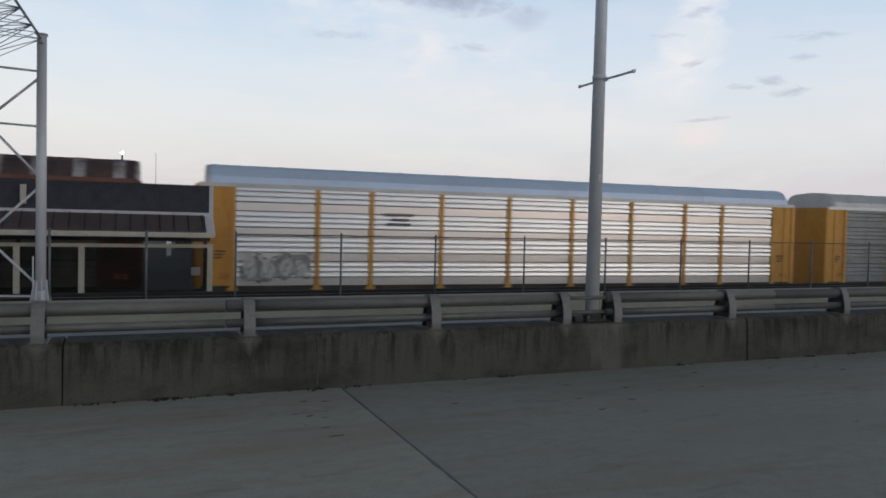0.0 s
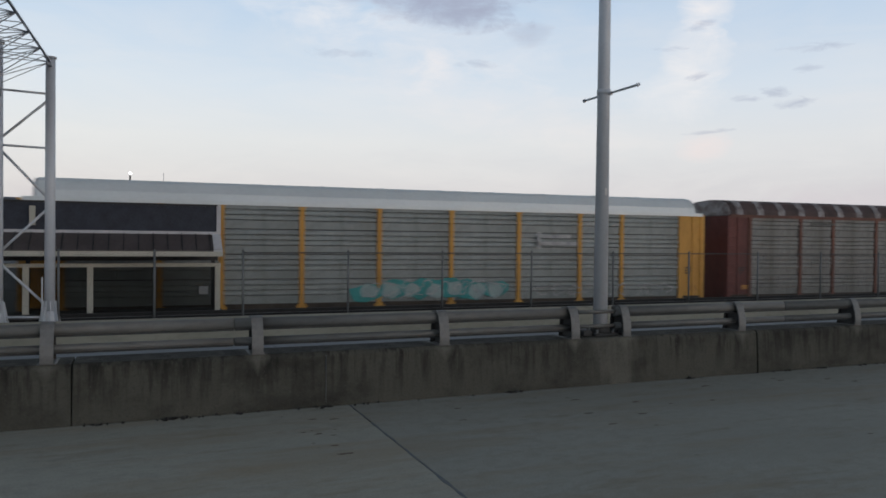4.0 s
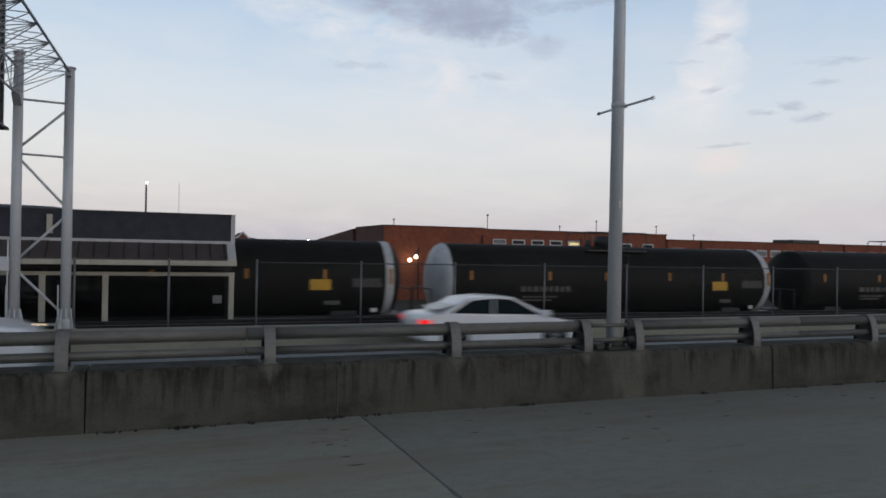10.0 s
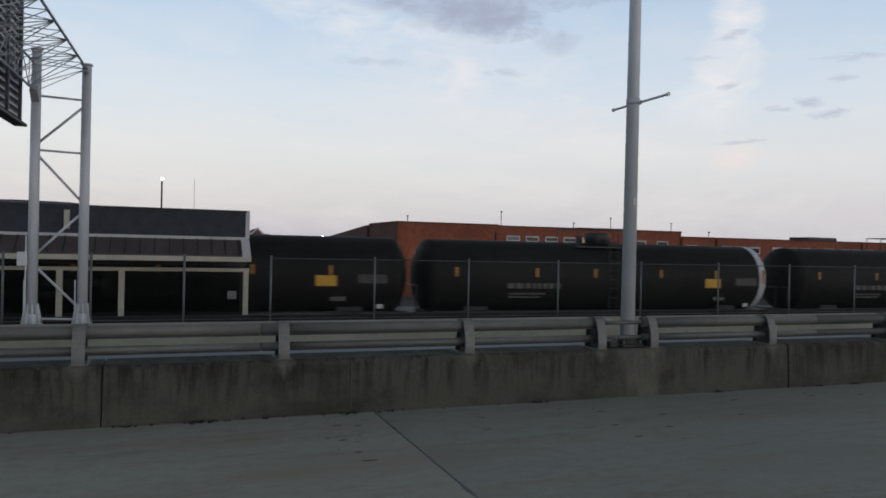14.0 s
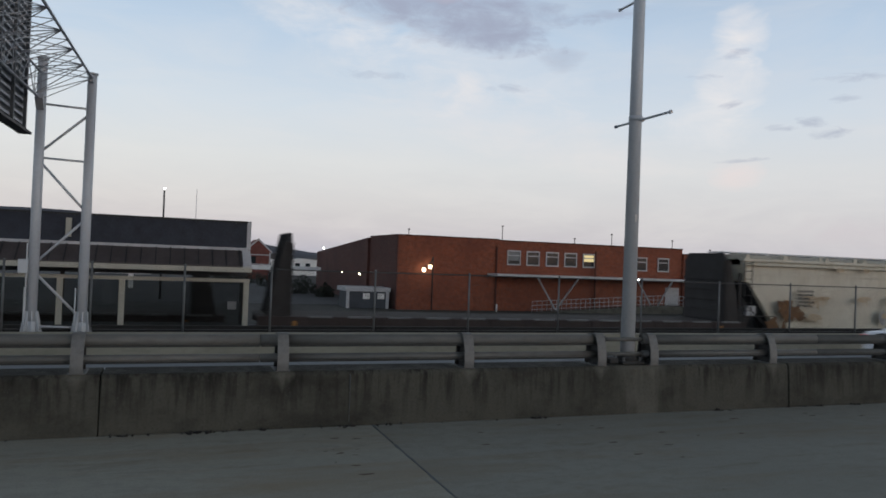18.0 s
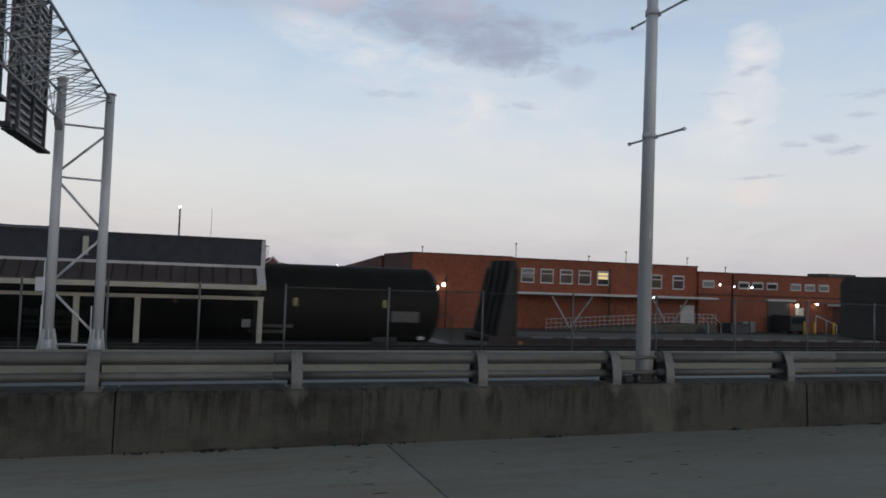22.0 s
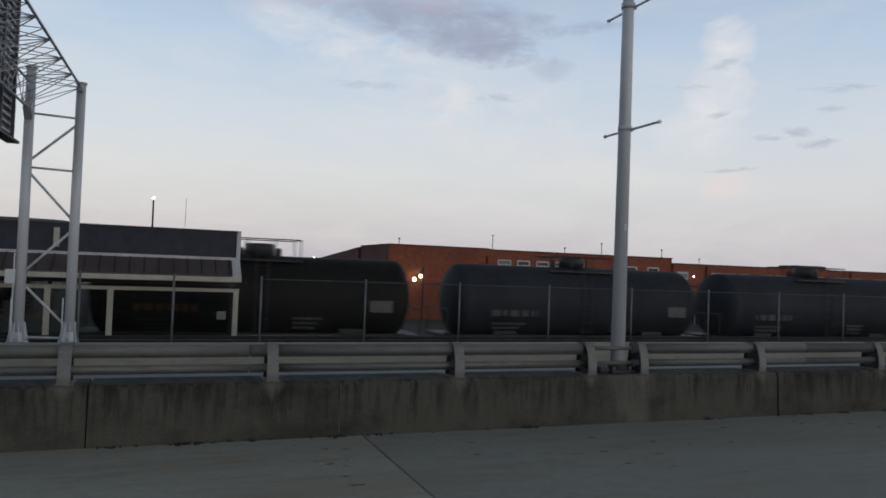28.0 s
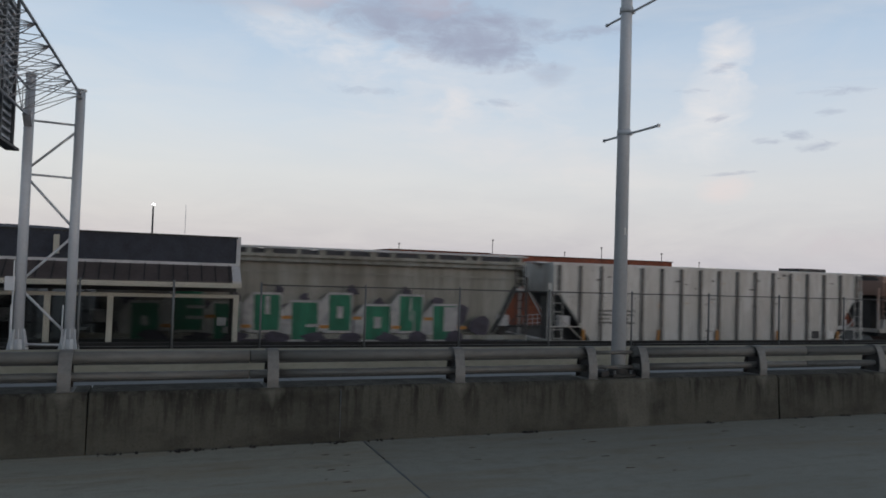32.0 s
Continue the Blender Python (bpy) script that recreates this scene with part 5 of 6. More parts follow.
def tank_car(label, L, r, zc, paint, left="", right="", style="T"):
    car = thing("tank_car", label, "rail car", "cars of the train")
    half = L / 2
    n = 56
    cap = [(math.sin(a * math.pi / 2 / 10), math.cos(a * math.pi / 2 / 10)) for a in range(11)]
    bd = .62
    part("shell", lathe(N(), [(-half + bd, r), (half - bd, r)], n, caps=False), paint, car, at=(0, 0, zc))
    for s, m in ((-1, left), (1, right)):
        bm = lathe(N(), [(s * (half - bd + bd * q), max(r * c, .02)) for q, c in cap], n, caps=False)
        part("head", bm, m if m and m != "ring" else paint, car, "pale grey tank end" if m and m != "ring" else "", at=(0, 0, zc))
        if m == "ring":
            part("end_band", lathe(N(), [(s * (half - bd - .22), r + .006), (s * (half - bd + .10), r + .006)], n, caps=False), "pale_head", car, "pale reflective end band", at=(0, 0, zc))
            part("reflector", B(s * (half - bd) - .10, s * (half - bd) + .02, -r - .03, -r + .02, zc - .15, zc + .45), "orange", car, "orange reflector on the band")
        part("head_brace", B(min(s * (half - .9), s * (half + .3)), max(s * (half - .9), s * (half + .3)), -1.35, 1.35, .95, 1.15), "dark_steel", car)
        bm = N()
        for y in (-1.3, 1.3):
            rod(bm, (s * (half + .25), y, 1.15), (s * (half + .25), y, 2.2), .025, 5)
        rod(bm, (s * (half + .25), -1.3, 2.2), (s * (half + .25), 1.3, 2.2), .025, 5)
        part("end_rail", bm, "dark_steel", car)
        part("saddle", B(s * (half - 2.4) - .5, s * (half - 2.4) + .5, -1.1, 1.1, .9, zc - r * .8), "dark_steel", car)
    for x in (-half * .5, 0, half * .5):
        part("weld_band", lathe(N(), [(x - .03, r + .004), (x + .03, r + .004)], n, caps=False), paint, car, at=(0, 0, zc))
    # manway, platform and railing on the crown
    top = zc + r
    part("manway", lathe(N(), [(-.05, .55), (.42, .55), (.46, .50), (.46, .1)], 16, "z"), "dark_steel", car, at=(0, 0, top))
    part("crown_platform", B(-1.5, 1.5, -1.05, 1.05, top - .22, top - .16), "dark_steel", car)
    bm = N()
    hh = .62 if style != "M" else .45
    for x in (-1.45, -.5, .5, 1.45):
        for y in (-1.0, 1.0):
            rod(bm, (x, y, top - .2), (x, y, top + hh), .022, 5)
    for y in (-1.0, 1.0):
        rod(bm, (-1.45, y, top + hh), (1.45, y, top + hh), .022, 5)
    for x in (-1.45, 1.45):
        rod(bm, (x, -1.0, top + hh), (x, 1.0, top + hh), .022, 5)
    part("crown_railing", bm, "dark_steel", car)
    for x in (-.28, .28):
        part("valve", lathe(N(), [(0, .14), (.3, .14), (.36, .06)], 8, "z"), "dark_steel", car, at=(x * 2.6, .3, top - .05))
    ladder(car, -.21, -r - .05, 1.2, top + .1, "dark_steel", .42, 8)
    part("running_board", B(-half + .4, half - .4, -1.55, -1.2, 1.15, 1.2), "dark_steel", car)
    # lettering and placards stand just off the shell on its flank
    yf = -r - .012

    def plate(x, z, w, h, material, name="placard", label=""):
        y = -math.sqrt(max(r * r - (z - zc) ** 2, .01)) - .03
        part(name, B(x - w / 2, x + w / 2, y, y + .02, z - h / 2, z + h / 2), material, car, label)

    def letters(x, z, w, h, rows, material):
        y = -math.sqrt(max(r * r - (z - zc + rows * h) ** 2, .01)) - .012
        marks(car, x, z, w, h, rows, material, y)
    if style == "T":
        letters(-half + 3.6, zc - .22, 2.4, .22, 1, "grey_mark")
        letters(-half + 3.7, zc - .62, 1.6, .08, 2, "grey_mark")
        plate(half - 3.4, zc - .18, .80, .40, "safety", label="yellow warning placard")
        for x in (-half + 1.4, -half * .42, -half * .1, half * .28, half * .62):
            plate(x, zc + .22, .12, .36, "orange", "reflector", "small orange reflector")
        plate(half - 1.6, zc - .10, 1.15, .34, "dim_mark", "data_panel")
        plate(half - 2.9, zc - .85, .6, .22, "grey_mark", "data_panel")
        plate(half - 1.2, zc - 1.15, .26, .26, "white", "hazard_diamond")
    elif style == "K":
        letters(-half + 1.9, zc - .35, 2.4, .22, 1, "grey_mark")
        letters(-half + 2.0, zc - .75, 1.8, .10, 2, "grey_mark")
        letters(half * .1, zc - .75, 1.6, .12, 2, "grey_mark")
        plate(half - 1.7, zc - .35, 1.1, .48, "grey_mark", "data_panel")
        plate(half - .9, zc - 1.2, .24, .24, "white", "hazard_diamond")
        for x in (-half + .9, -half * .2, half * .3, half * .7) if paint == "tank" else ():
            plate(x, zc + .1, .13, .30, "pale_amber", "reflector", "small pale amber reflector")
    else:
        letters(-half + 1.6, zc - .33, 2.1, .26, 1, "dull_orange" if style == "MO" else "dim_mark")
        letters(-half + 1.7, zc - .85, 1.5, .10, 2, "dim_mark")
        plate(half - 1.4, zc - .30, .9, .45, "grey_mark", "data_panel")
        letters(half * .2, zc - .75, 1.1, .10, 3, "dim_mark")
    running_gear(car, half, 2.3)
    return car


def hopper(label, L, top, paint, ribs=0, cut=2.1, style="", z0=1.12):
    car = thing("hopper_car", label, "rail car", "cars of the train")
    half, yn = L / 2, -1.55
    zk = z0 + (top - z0) * .62
    crown, open_roof = top, style != "dark_ribs"
    if open_roof:
        top -= .26
    out = [(-half + cut, z0), (half - cut, z0), (half - .55, zk), (half - .30, zk + .05), (half - .30, top), (-half + .30, top), (-half + .30, zk + .05), (-half + .55, zk)]
    if ribs:
        part("body", extrude(N(), out, yn, -yn, "y"), paint, car)
    else:
        # rounded flanks: stacked outlines that narrow to top and foot
        bm = N()
        rings = []
        for y, dz0, dz1 in ((-1.25, .0, .0), (-1.44, .0, .10), (yn, .12, .28), (-yn, .12, .28), (1.44, .0, .10), (1.25, 0, 0)):
            ring = []
            for x, z in out:
                zz = z + dz0 if z < zk else (z - dz1 if z >= top - .01 else z)
                ring.append(bm.verts.new((x, y, zz)))
            rings.append(ring)
        for a, b in zip(rings, rings[1:]):
            for k in range(len(a)):
                bm.faces.new((a[k], a[(k + 1) % len(a)], b[(k + 1) % len(a)], b[k]))
        bm.faces.new(rings[0][::-1])
        bm.faces.new(rings[-1])
        part("body", bm, paint, car)
        part("side_seam", B(-half + .3, half - .3, yn - .015, yn, top - .66, top - .62), paint, car)
    part("side_sill", B(-half + .1, half - .1, yn - .03, yn + .12, z0 - .12, z0 + .06), paint, car)
    part("center_sill", B(-half, half, -.3, .3, .75, 1.05), "dark_steel", car)
    part("roof_walk", B(-half - .1, half + .1, -.6, .6, crown + .01, crown + .06), "galv", car)
    part("roof_edge", B(-half + .2, half - .2, yn - .05, yn + .25, top - .10, top + .02), paint, car)
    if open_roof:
        # the crown lies back behind a pale side rail on short brackets
        # its shade is put in as a dark colour; cream cars keep their paint
        part("roof_crown", extrude(N(), [(yn + .25, top - .02), (-1.0, crown - .06), (1.0, crown - .06), (-yn - .25, top - .02)], -half + .35, half - .35), paint if paint == "cream_car" else "roof_felt_and_shade", car)
        part("roof_rail", B(-half + .1, half - .1, yn + .02, yn + .14, crown - .05, crown + .01), "pale_rail", car, "pale rail along the roof edge")
        for k in range(10):
            x = -half + .45 + k * (L - .9) / 9
            part("rail_bracket", B(x - .09, x + .09, yn + .0, yn + .12, top - .02, crown - .04), paint, car)
    nb = 9
    for k in range(nb):
        x = -half + .6 + k * (L - 1.2) / (nb - 1)
        part("walk_bracket", B(x - .14, x + .14, -1.35, -.4, top, crown), paint, car)
    for k in range(nb - 1):
        x = -half + .6 + (k + .5) * (L - 1.2) / (nb - 1)
        part("roof_hatch", bevelled(B(x - .7, x + .7, -.45, .45, crown - .1, crown), .03, 1), "dark_steel", car)
    if ribs:
        for k in range(ribs):
            x = -half + .5 + k * (L - 1.0) / (ribs - 1)
            e = abs(x)
            zb = z0 if e < half - cut else z0 + (zk - z0) * (e - (half - cut)) / (cut - .55)
            part("side_rib", B(x - .055, x + .055, yn - .10, yn, min(zb + .03, top - .5), top - .08), "rib_dark" if style == "dark_ribs" else paint, car)
    for s in (-1, 1):
        e = part("end_frame", B(min(s * (half - .35), s * half), max(s * (half - .35), s * half), -1.4, 1.4, z0 - .12, z0 + .05), paint, car)
        for y in (yn + .08, -yn - .08):
            part("end_post", B(s * (half - .12) - .05, s * (half - .12) + .05, y - .05, y + .05, z0, zk + .4), paint if style else "dark_steel", e)
        part("slope_sheet", extrude(N(), [(s * (half - cut - .05), z0 - .1), (s * (half - .55), zk), (s * (half - .60), zk), (s * (half - cut - .2), z0 - .1)], -1.35, 1.35, "y"), "dark_steel", e)
        # added dark fill stands for the shade inside the end cutaway
        part("end_shade_fill", extrude(N(), [(s * (half - cut), z0), (s * (half - .7), zk - .1), (s * (half - .7), z0)], -.5, .5, "y"), "dark_steel", e)
        part("brake_tank", rod(N(), (s * (half - .95), -.9, 1.55), (s * (half - .95), .3, 1.55), .22, 10), "dark_steel", e)
        part("valve_box", B(s * (half - 1.0) - .3, s * (half - 1.0) + .2, -1.3, -1.0, 1.75, 2.2), "white_trim", e)
        bm = N()
        rod(bm, (s * (half - cut + .3), yn + .05, z0), (s * (half - .5), yn + .05, 2.25), .03, 5)
        rod(bm, (s * (half - cut), yn + .05, 1.75), (s * half, yn + .05, 1.75), .025, 5)
        part("end_brace", bm, paint if style else "dark_steel", e)
        ladder(car, s * (half - .45) - .21, yn - .07, z0, top - .1, paint if style else "dark_steel", .42, 9)
    nh = 4
    for k in range(nh):
        x = -half + cut + (k + .5) * (L - 2 * cut) / nh
        w = (L - 2 * cut) / nh * .46
        part("discharge_chute", extrude(N(), [(x - w, z0), (x + w, z0), (x + .35, .45), (x - .35, .45)], -1.25, 1.25, "y"), "chute_brown" if style == "brown" else "dark_steel", car)
    running_gear(car, half, 1.7)
    return car


def flat_car(label, L):
    car = thing("bulkhead_flat_car", label, "rail car", "cars of the train")
    half = L / 2
    part("deck", B(-half, half, -1.5, 1.5, 1.32, 1.46), "tie", car)
    part("side_sill", extrude(N(), [(-half, 1.05), (-half, 1.46), (half, 1.46), (half, 1.05), (half - 3.5, .98), (half - 5, .72), (-half + 5, .72), (-half + 3.5, .98)], -1.56, -1.46, "y"), "flat_deck", car)
    part("side_sill", extrude(N(), [(-half, 1.05), (-half, 1.46), (half, 1.46), (half, 1.05), (half - 3.5, .98), (half - 5, .72), (-half + 5, .72), (-half + 3.5, .98)], 1.46, 1.56, "y"), "flat_deck", car)
    for k in range(13):
        x = -half + 1.6 + k * (L - 3.2) / 12
        part("stake_pocket", bevelled(B(x - .16, x + .16, -1.62, -1.56, 1.12, 1.44), .015, 1), "flat_deck", car)
        part("winch", B(x + .25, x + 1.15, -1.66, -1.57, 1.43, 1.50), "blind", car, "pale strap winch")
    for s in (-1, 1):
        xe = s * (half - 1.1)
        b = part("bulkhead", extrude(N(), [(-1.5, 1.4), (1.5, 1.4), (1.5, 4.2), (1.2, 4.58), (-1.2, 4.58), (-1.5, 4.2)], xe - .08, xe + .08), "bulkhead", car, "dark ribbed end bulkhead")
        for y in (-1.44, -.75, 0, .75, 1.44):
            zt = 4.25 if abs(y) > 1.4 else 4.56
            part("upright", extrude(N(), [(xe, 1.3), (xe + s * .80, 1.3), (xe + s * .20, zt), (xe, zt)], y - .06, y + .06, "y"), "bulkhead", b)
        for k in range(6):
            part("bulkhead_plank", B(min(xe - s * .08, xe - s * .14), max(xe - s * .08, xe - s * .14), -1.42, 1.42, 1.5 + k * .46, 1.91 + k * .46), "bulkhead", b)
        part("reflector", B(xe - s * .3 - .12, xe - s * .3 + .12, -1.59, -1.565, 1.10, 1.30), "orange", car, "orange reflector")
    running_gear(car, half, 2.3)
    return car


random.seed(21)
YN = -1.60
TRAIN = []   # each car and where its middle stands along the train


def couple(car, s):
    TRAIN.append((car, s))


c = autorack("ochre-framed autorack car with dull grey side sheets", "dull_sheet", "yellow", "roof_grey", "plain")
couple(c, 44.0)
c = autorack("ochre-framed autorack car with bright silver side sheets", "silver", "yellow", "roof_blue", "silver")
spray(c, -12.3, -9.8, 1.4, 2.5, YN, (("dull_sheet", 4, 1.3), ("roof_grey", 4, .8)), label="faded grey sprayed graffiti")
scrawl(c, -12.4, -9.7, 1.4, 2.6, YN - .02, 5, "rib_dark", "thin dark spray scrawl")
scrawl(c, -12.2, -9.9, 1.5, 2.4, YN - .03, 6, "faded_white", "thin pale spray scrawl")
for x0, x1, z in ((-6.9, -5.7, 4.05), (-6.6, -5.9, 3.86), (-6.8, -5.8, 3.68)):
    part("faded_mark", B(x0, x1, YN - .006, YN, z - .05, z + .05), "rib_dark", c, "small faded dark lettering")
couple(c, 14.2)
c = autorack("oxide-red autorack car with dull grey side sheets", "grimy_sheet", "oxide", "roof_rust", "red")
p = part("name_board", B(1.55, 7.45, YN, YN + .06, 4.05, 5.0), "oxide", c, "red board with white lettering bars")
def slanted(x, z, w, h, lean=.28):
    """One leaning stroke of plain white paint."""
    return extrude(N(), [(x, z), (x + w, z), (x + w + h * lean, z + h), (x + h * lean, z + h)], YN - .006, YN, "y")


for x0, z0, w, h in ((2.0, 4.56, 2.1, .14), (4.25, 4.22, .16, .58), (4.45, 4.52, .28, .26), (4.85, 4.22, .30, .34), (5.28, 4.22, .26, .34), (5.66, 4.22, .12, .40), (5.86, 4.22, .14, .58), (6.12, 4.22, .12, .40), (6.34, 4.22, .28, .34)):
    part("white_stroke", slanted(x0, z0, w, h), "white", p)
part("white_line", B(2.0, 4.15, YN - .006, YN, 4.36, 4.40), "white", p)
marks(c, -8.9, 4.75, 1.6, .12, 1, "grey_mark", YN + .03)
part("tag", B(13.0, 13.2, YN, YN + .02, 4.5, 4.75), "white", c)
couple(c, -15.4)
c = autorack("weathered ochre autorack car with teal graffiti", "dull_sheet", "yellow", "roof_white", "plain")
spray(c, -2.4, 3.9, 1.32, 2.2, YN, (("teal", 6, 1.3), ("pale_teal", 7, .8)), label="teal sprayed graffiti")
scrawl(c, -2.2, 3.8, 1.4, 2.2, YN - .03, 8, "faded_white", "thin pale spray scrawl")
scrawl(c, 5.2, 12.2, 1.35, 1.95, YN - .01, 9, "faded_white", "thin pale spray scrawl")
for x0, x1, z0, z1 in ((5.3, 7.2, 3.55, 3.70), (5.4, 6.9, 3.85, 4.0), (5.3, 5.5, 3.4, 4.1)):
    part("pale_mark", B(x0, x1, YN - .006, YN, z0, z1), "faded_white", c, "pale plain mark")
couple(c, -44.5)
c = autorack("silver autorack car with ochre posts and graffiti", "silver_worn", "yellow", "roof_slate", "csilver")
for x0, x1, z0, z1 in ((-6.45, -6.38, 3.45, 4.0), (-4.42, -4.35, 3.45, 4.0), (-6.0, -5.55, 3.55, 3.62), (-6.0, -5.55, 3.84, 3.91), (-6.05, -5.95, 3.55, 3.91), (-5.5, -5.05, 3.69, 3.77), (-5.5, -5.05, 3.84, 3.91), (-5.5, -5.05, 3.55, 3.62), (-4.95, -4.62, 3.66, 3.80)):
    part("dark_mark", B(x0, x1, YN - .006, YN, z0, z1), "black_spray", c, "dark plain mark")
spray(c, -5.2, -.6, 1.34, 2.25, YN, (("pale_teal", 5, 1.35), ("faded_white", 6, 1.12), ("dull_sheet", 6, .78)), label="white outlined bubble graffiti")
scrawl(c, -5.0, -.8, 1.45, 2.15, YN - .03, 7, "faded_white", "thin pale spray scrawl")
spray(c, -.4, 2.6, 1.36, 2.15, YN, (("cream_car", 3, 1.3),), label="pale cream sprayed patch")
scrawl(c, -.2, 2.4, 1.5, 2.0, YN - .02, 4, "rust", "thin reddish spray scrawl")
scrawl(c, 5.6, 8.3, 1.32, 1.85, YN - .01, 7, "black_spray", "dark looping spray scrawl", .08)
scrawl(c, 8.5, 9.6, 1.32, 2.0, YN - .01, 3, "rib_dark", "dark looping spray scrawl", .06)
scrawl(c, 12.7, 13.6, 1.4, 2.5, YN - .08, 4, "bulkhead", "dark brown spray scrawl", .08)
couple(c, -73.55)
for s, left, right in ((-96.95, "", ""), (-115.3, "pale_head", "ring"), (-133.6, "pale_head", "ring"), (-151.75, "", ""), (-169.95, "", "ring"), (-187.35, "pale_head", "")):
    couple(tank_car("matt black tank car with yellow placards" + (" and a pale end" if left else ""), 17.0, 1.52, 2.56, "tank", left, right), s)
c = hopper("cream covered hopper car with rust stains", 19.8, 4.62, "cream_car")
for k in range(22):
    x, z = random.uniform(-6.8, 6.4), random.choice((2.62, 2.66, 2.60, 4.02, 1.75))
    w, h = random.uniform(.25, 1.1), random.uniform(.10, .30)
    bm = N()
    blob(bm, x, z, w, h, YN + .045, 15, .35)
    if z < 3:
        for j in range(3):
            d = random.uniform(.2, .8)
            blob(bm, x + w * random.uniform(-.45, .45), z - d * .45, w * random.uniform(.06, .14), d, YN + .0455 + .0005 * j, 11, .3)
    part("rust_patch", bm, "rust", c, "orange rust stain")
for k in range(9):
    bm = N()
    blob(bm, -7.3 + random.gauss(0, .45), 1.75 + random.gauss(0, .35), random.uniform(.25, .7), random.uniform(.3, .8), YN + .044 - .0006 * k, 15, .4)
    part("rust_patch", bm, "rust_dark", c, "dark orange rust stain")
marks(c, -6.6, 3.0, 1.0, .10, 5, "grey_mark", YN + .04)
spray(c, -1.6, .0, 1.5, 2.2, YN + .045, (("faded_white", 3, 1.2), ("rust", 2, .5)), label="faint grey graffiti")
scrawl(c, 1.8, 3.0, 1.5, 2.1, YN + .045, 5, "grey_mark", "faint dark spray scrawl")
couple(c, -207.35)
for s in (-227.6, -250.4, -273.0):
    couple(flat_car("empty dark bulkhead flat car", 21.7), s)
couple(tank_car("black tank car with pale lettering", 16.9, 1.52, 2.56, "tank", style="K"), -294.05)
couple(tank_car("glossy blue-black tank car", 16.9, 1.55, 2.58, "tank_gloss", style="K"), -312.0)
c = hopper("grey covered hopper car with hatch roof", 17.6, 4.62, "grey_car", cut=1.5, z0=1.34)
marks(c, -6.4, 2.7, .9, .12, 4, "black_spray", YN + .04)
for x in (-6.9, -3.2, .1, 3.0, 6.4):
    part("reflector", B(x, x + .14, YN + .02, YN + .045, 1.3, 1.7), "orange", c, "orange reflector")
couple(c, -330.8)
for s, st in ((-346.5, "M"), (-359.7, "M"), (-373.2, "MO")):
    couple(tank_car("short dull blue-black tank car", 11.9, 1.52, 2.56, "tank_blue" if st == "M" else "tank", style=st), s)
c = hopper("rust-washed brown ribbed hopper car with white bands", 17.7, 4.42, "brown_car", 19, style="brown", z0=1.70)
def rounded(x, z0, z1, w, r=.16):
    """A tall patch of paint with soft corners."""
    out = []
    for cx, cz, a in ((x + w / 2 - r, z1 - r, 0), (x - w / 2 + r, z1 - r, 90), (x - w / 2 + r, z0 + r, 180), (x + w / 2 - r, z0 + r, 270)):
        for q in range(4):
            b = radians(a + q * 30)
            out.append((cx + r * math.cos(b) * random.uniform(.8, 1.1), cz + r * math.sin(b)))
    return out


for x, z0, z1 in ((-4.2, 3.30, 3.98), (-3.32, 2.75, 3.98), (-2.42, 2.70, 3.98), (-1.54, 3.2, 3.98), (-1.54, 2.65, 3.1), (-.62, 2.62, 3.25), (.26, 2.62, 3.2), (1.15, 2.60, 3.2), (2.03, 2.58, 3.2), (2.92, 2.55, 3.15), (3.8, 2.5, 3.1)):
    part("white_band", extrude(N(), rounded(x, z0, z1, .66), YN - .003, YN + .05, "y"), "white_band", c, "faded white painted patch")
for x in (-6.5, -5.9):
    for z in (2.55, 2.08):
        part("white_band", extrude(N(), rounded(x, z - .2, z + .2, .56, .1), YN - .003, YN + .05, "y"), "white_band", c)
for x in (-6.6, -3.0, 0, 3.1):
    part("reflector", B(x, x + .16, YN - .06, YN - .04, 1.80, 2.28), "orange", c, "orange reflector")
couple(c, -389.15)
c = hopper("off-white ribbed hopper car", 17.2, 4.42, "white_car", 17, style="dark_ribs")
for x in (-6.2, -5.2):
    marks(c, x, 2.5, .8, .10, 4, "grey_mark", YN + .04)
for x in (5.4, 6.3):
    part("panel", B(x, x + .4, YN, YN + .05, 1.3, 1.65), "black_spray" if x < 6 else "white", c)
for x in (-7.0, -3.3, -.2, 3.2, 6.8):
    part("reflector", B(x, x + .14, YN - .06, YN - .04, 1.2, 1.65), "orange", c, "orange reflector")
for k in range(40):
    bm = N()
    z = random.choice((3.9, 3.6, 4.05, 2.9, 1.5, 2.2)) + random.uniform(-.2, .2)
    blob(bm, random.uniform(-6.6, 6.6), z, random.uniform(.06, .30), random.uniform(.04, .12), YN + .045, 9, .4)
    part("rust_mark", bm, "rib_dark" if k % 3 else "rust", c, "small rust mark")
couple(c, -407.5)
c = hopper("grey hopper car with large green and white graffiti", 17.2, 4.62, "grey_car", cut=1.5, z0=1.34)
g = part("graffiti", B(-6.6, 6.2, YN + .036, YN + .04, 1.16, 1.32), "violet", c, "large green block graffiti with white outlines")
for k in range(14):
    bm = N()
    blob(bm, -6.3 + k * .98, 1.75 + random.uniform(-.1, .55), .9, .9, YN + .035 - .0005 * k)
    part("paint_shape", bm, "violet", g, "dull violet backing shape")
x = -6.6
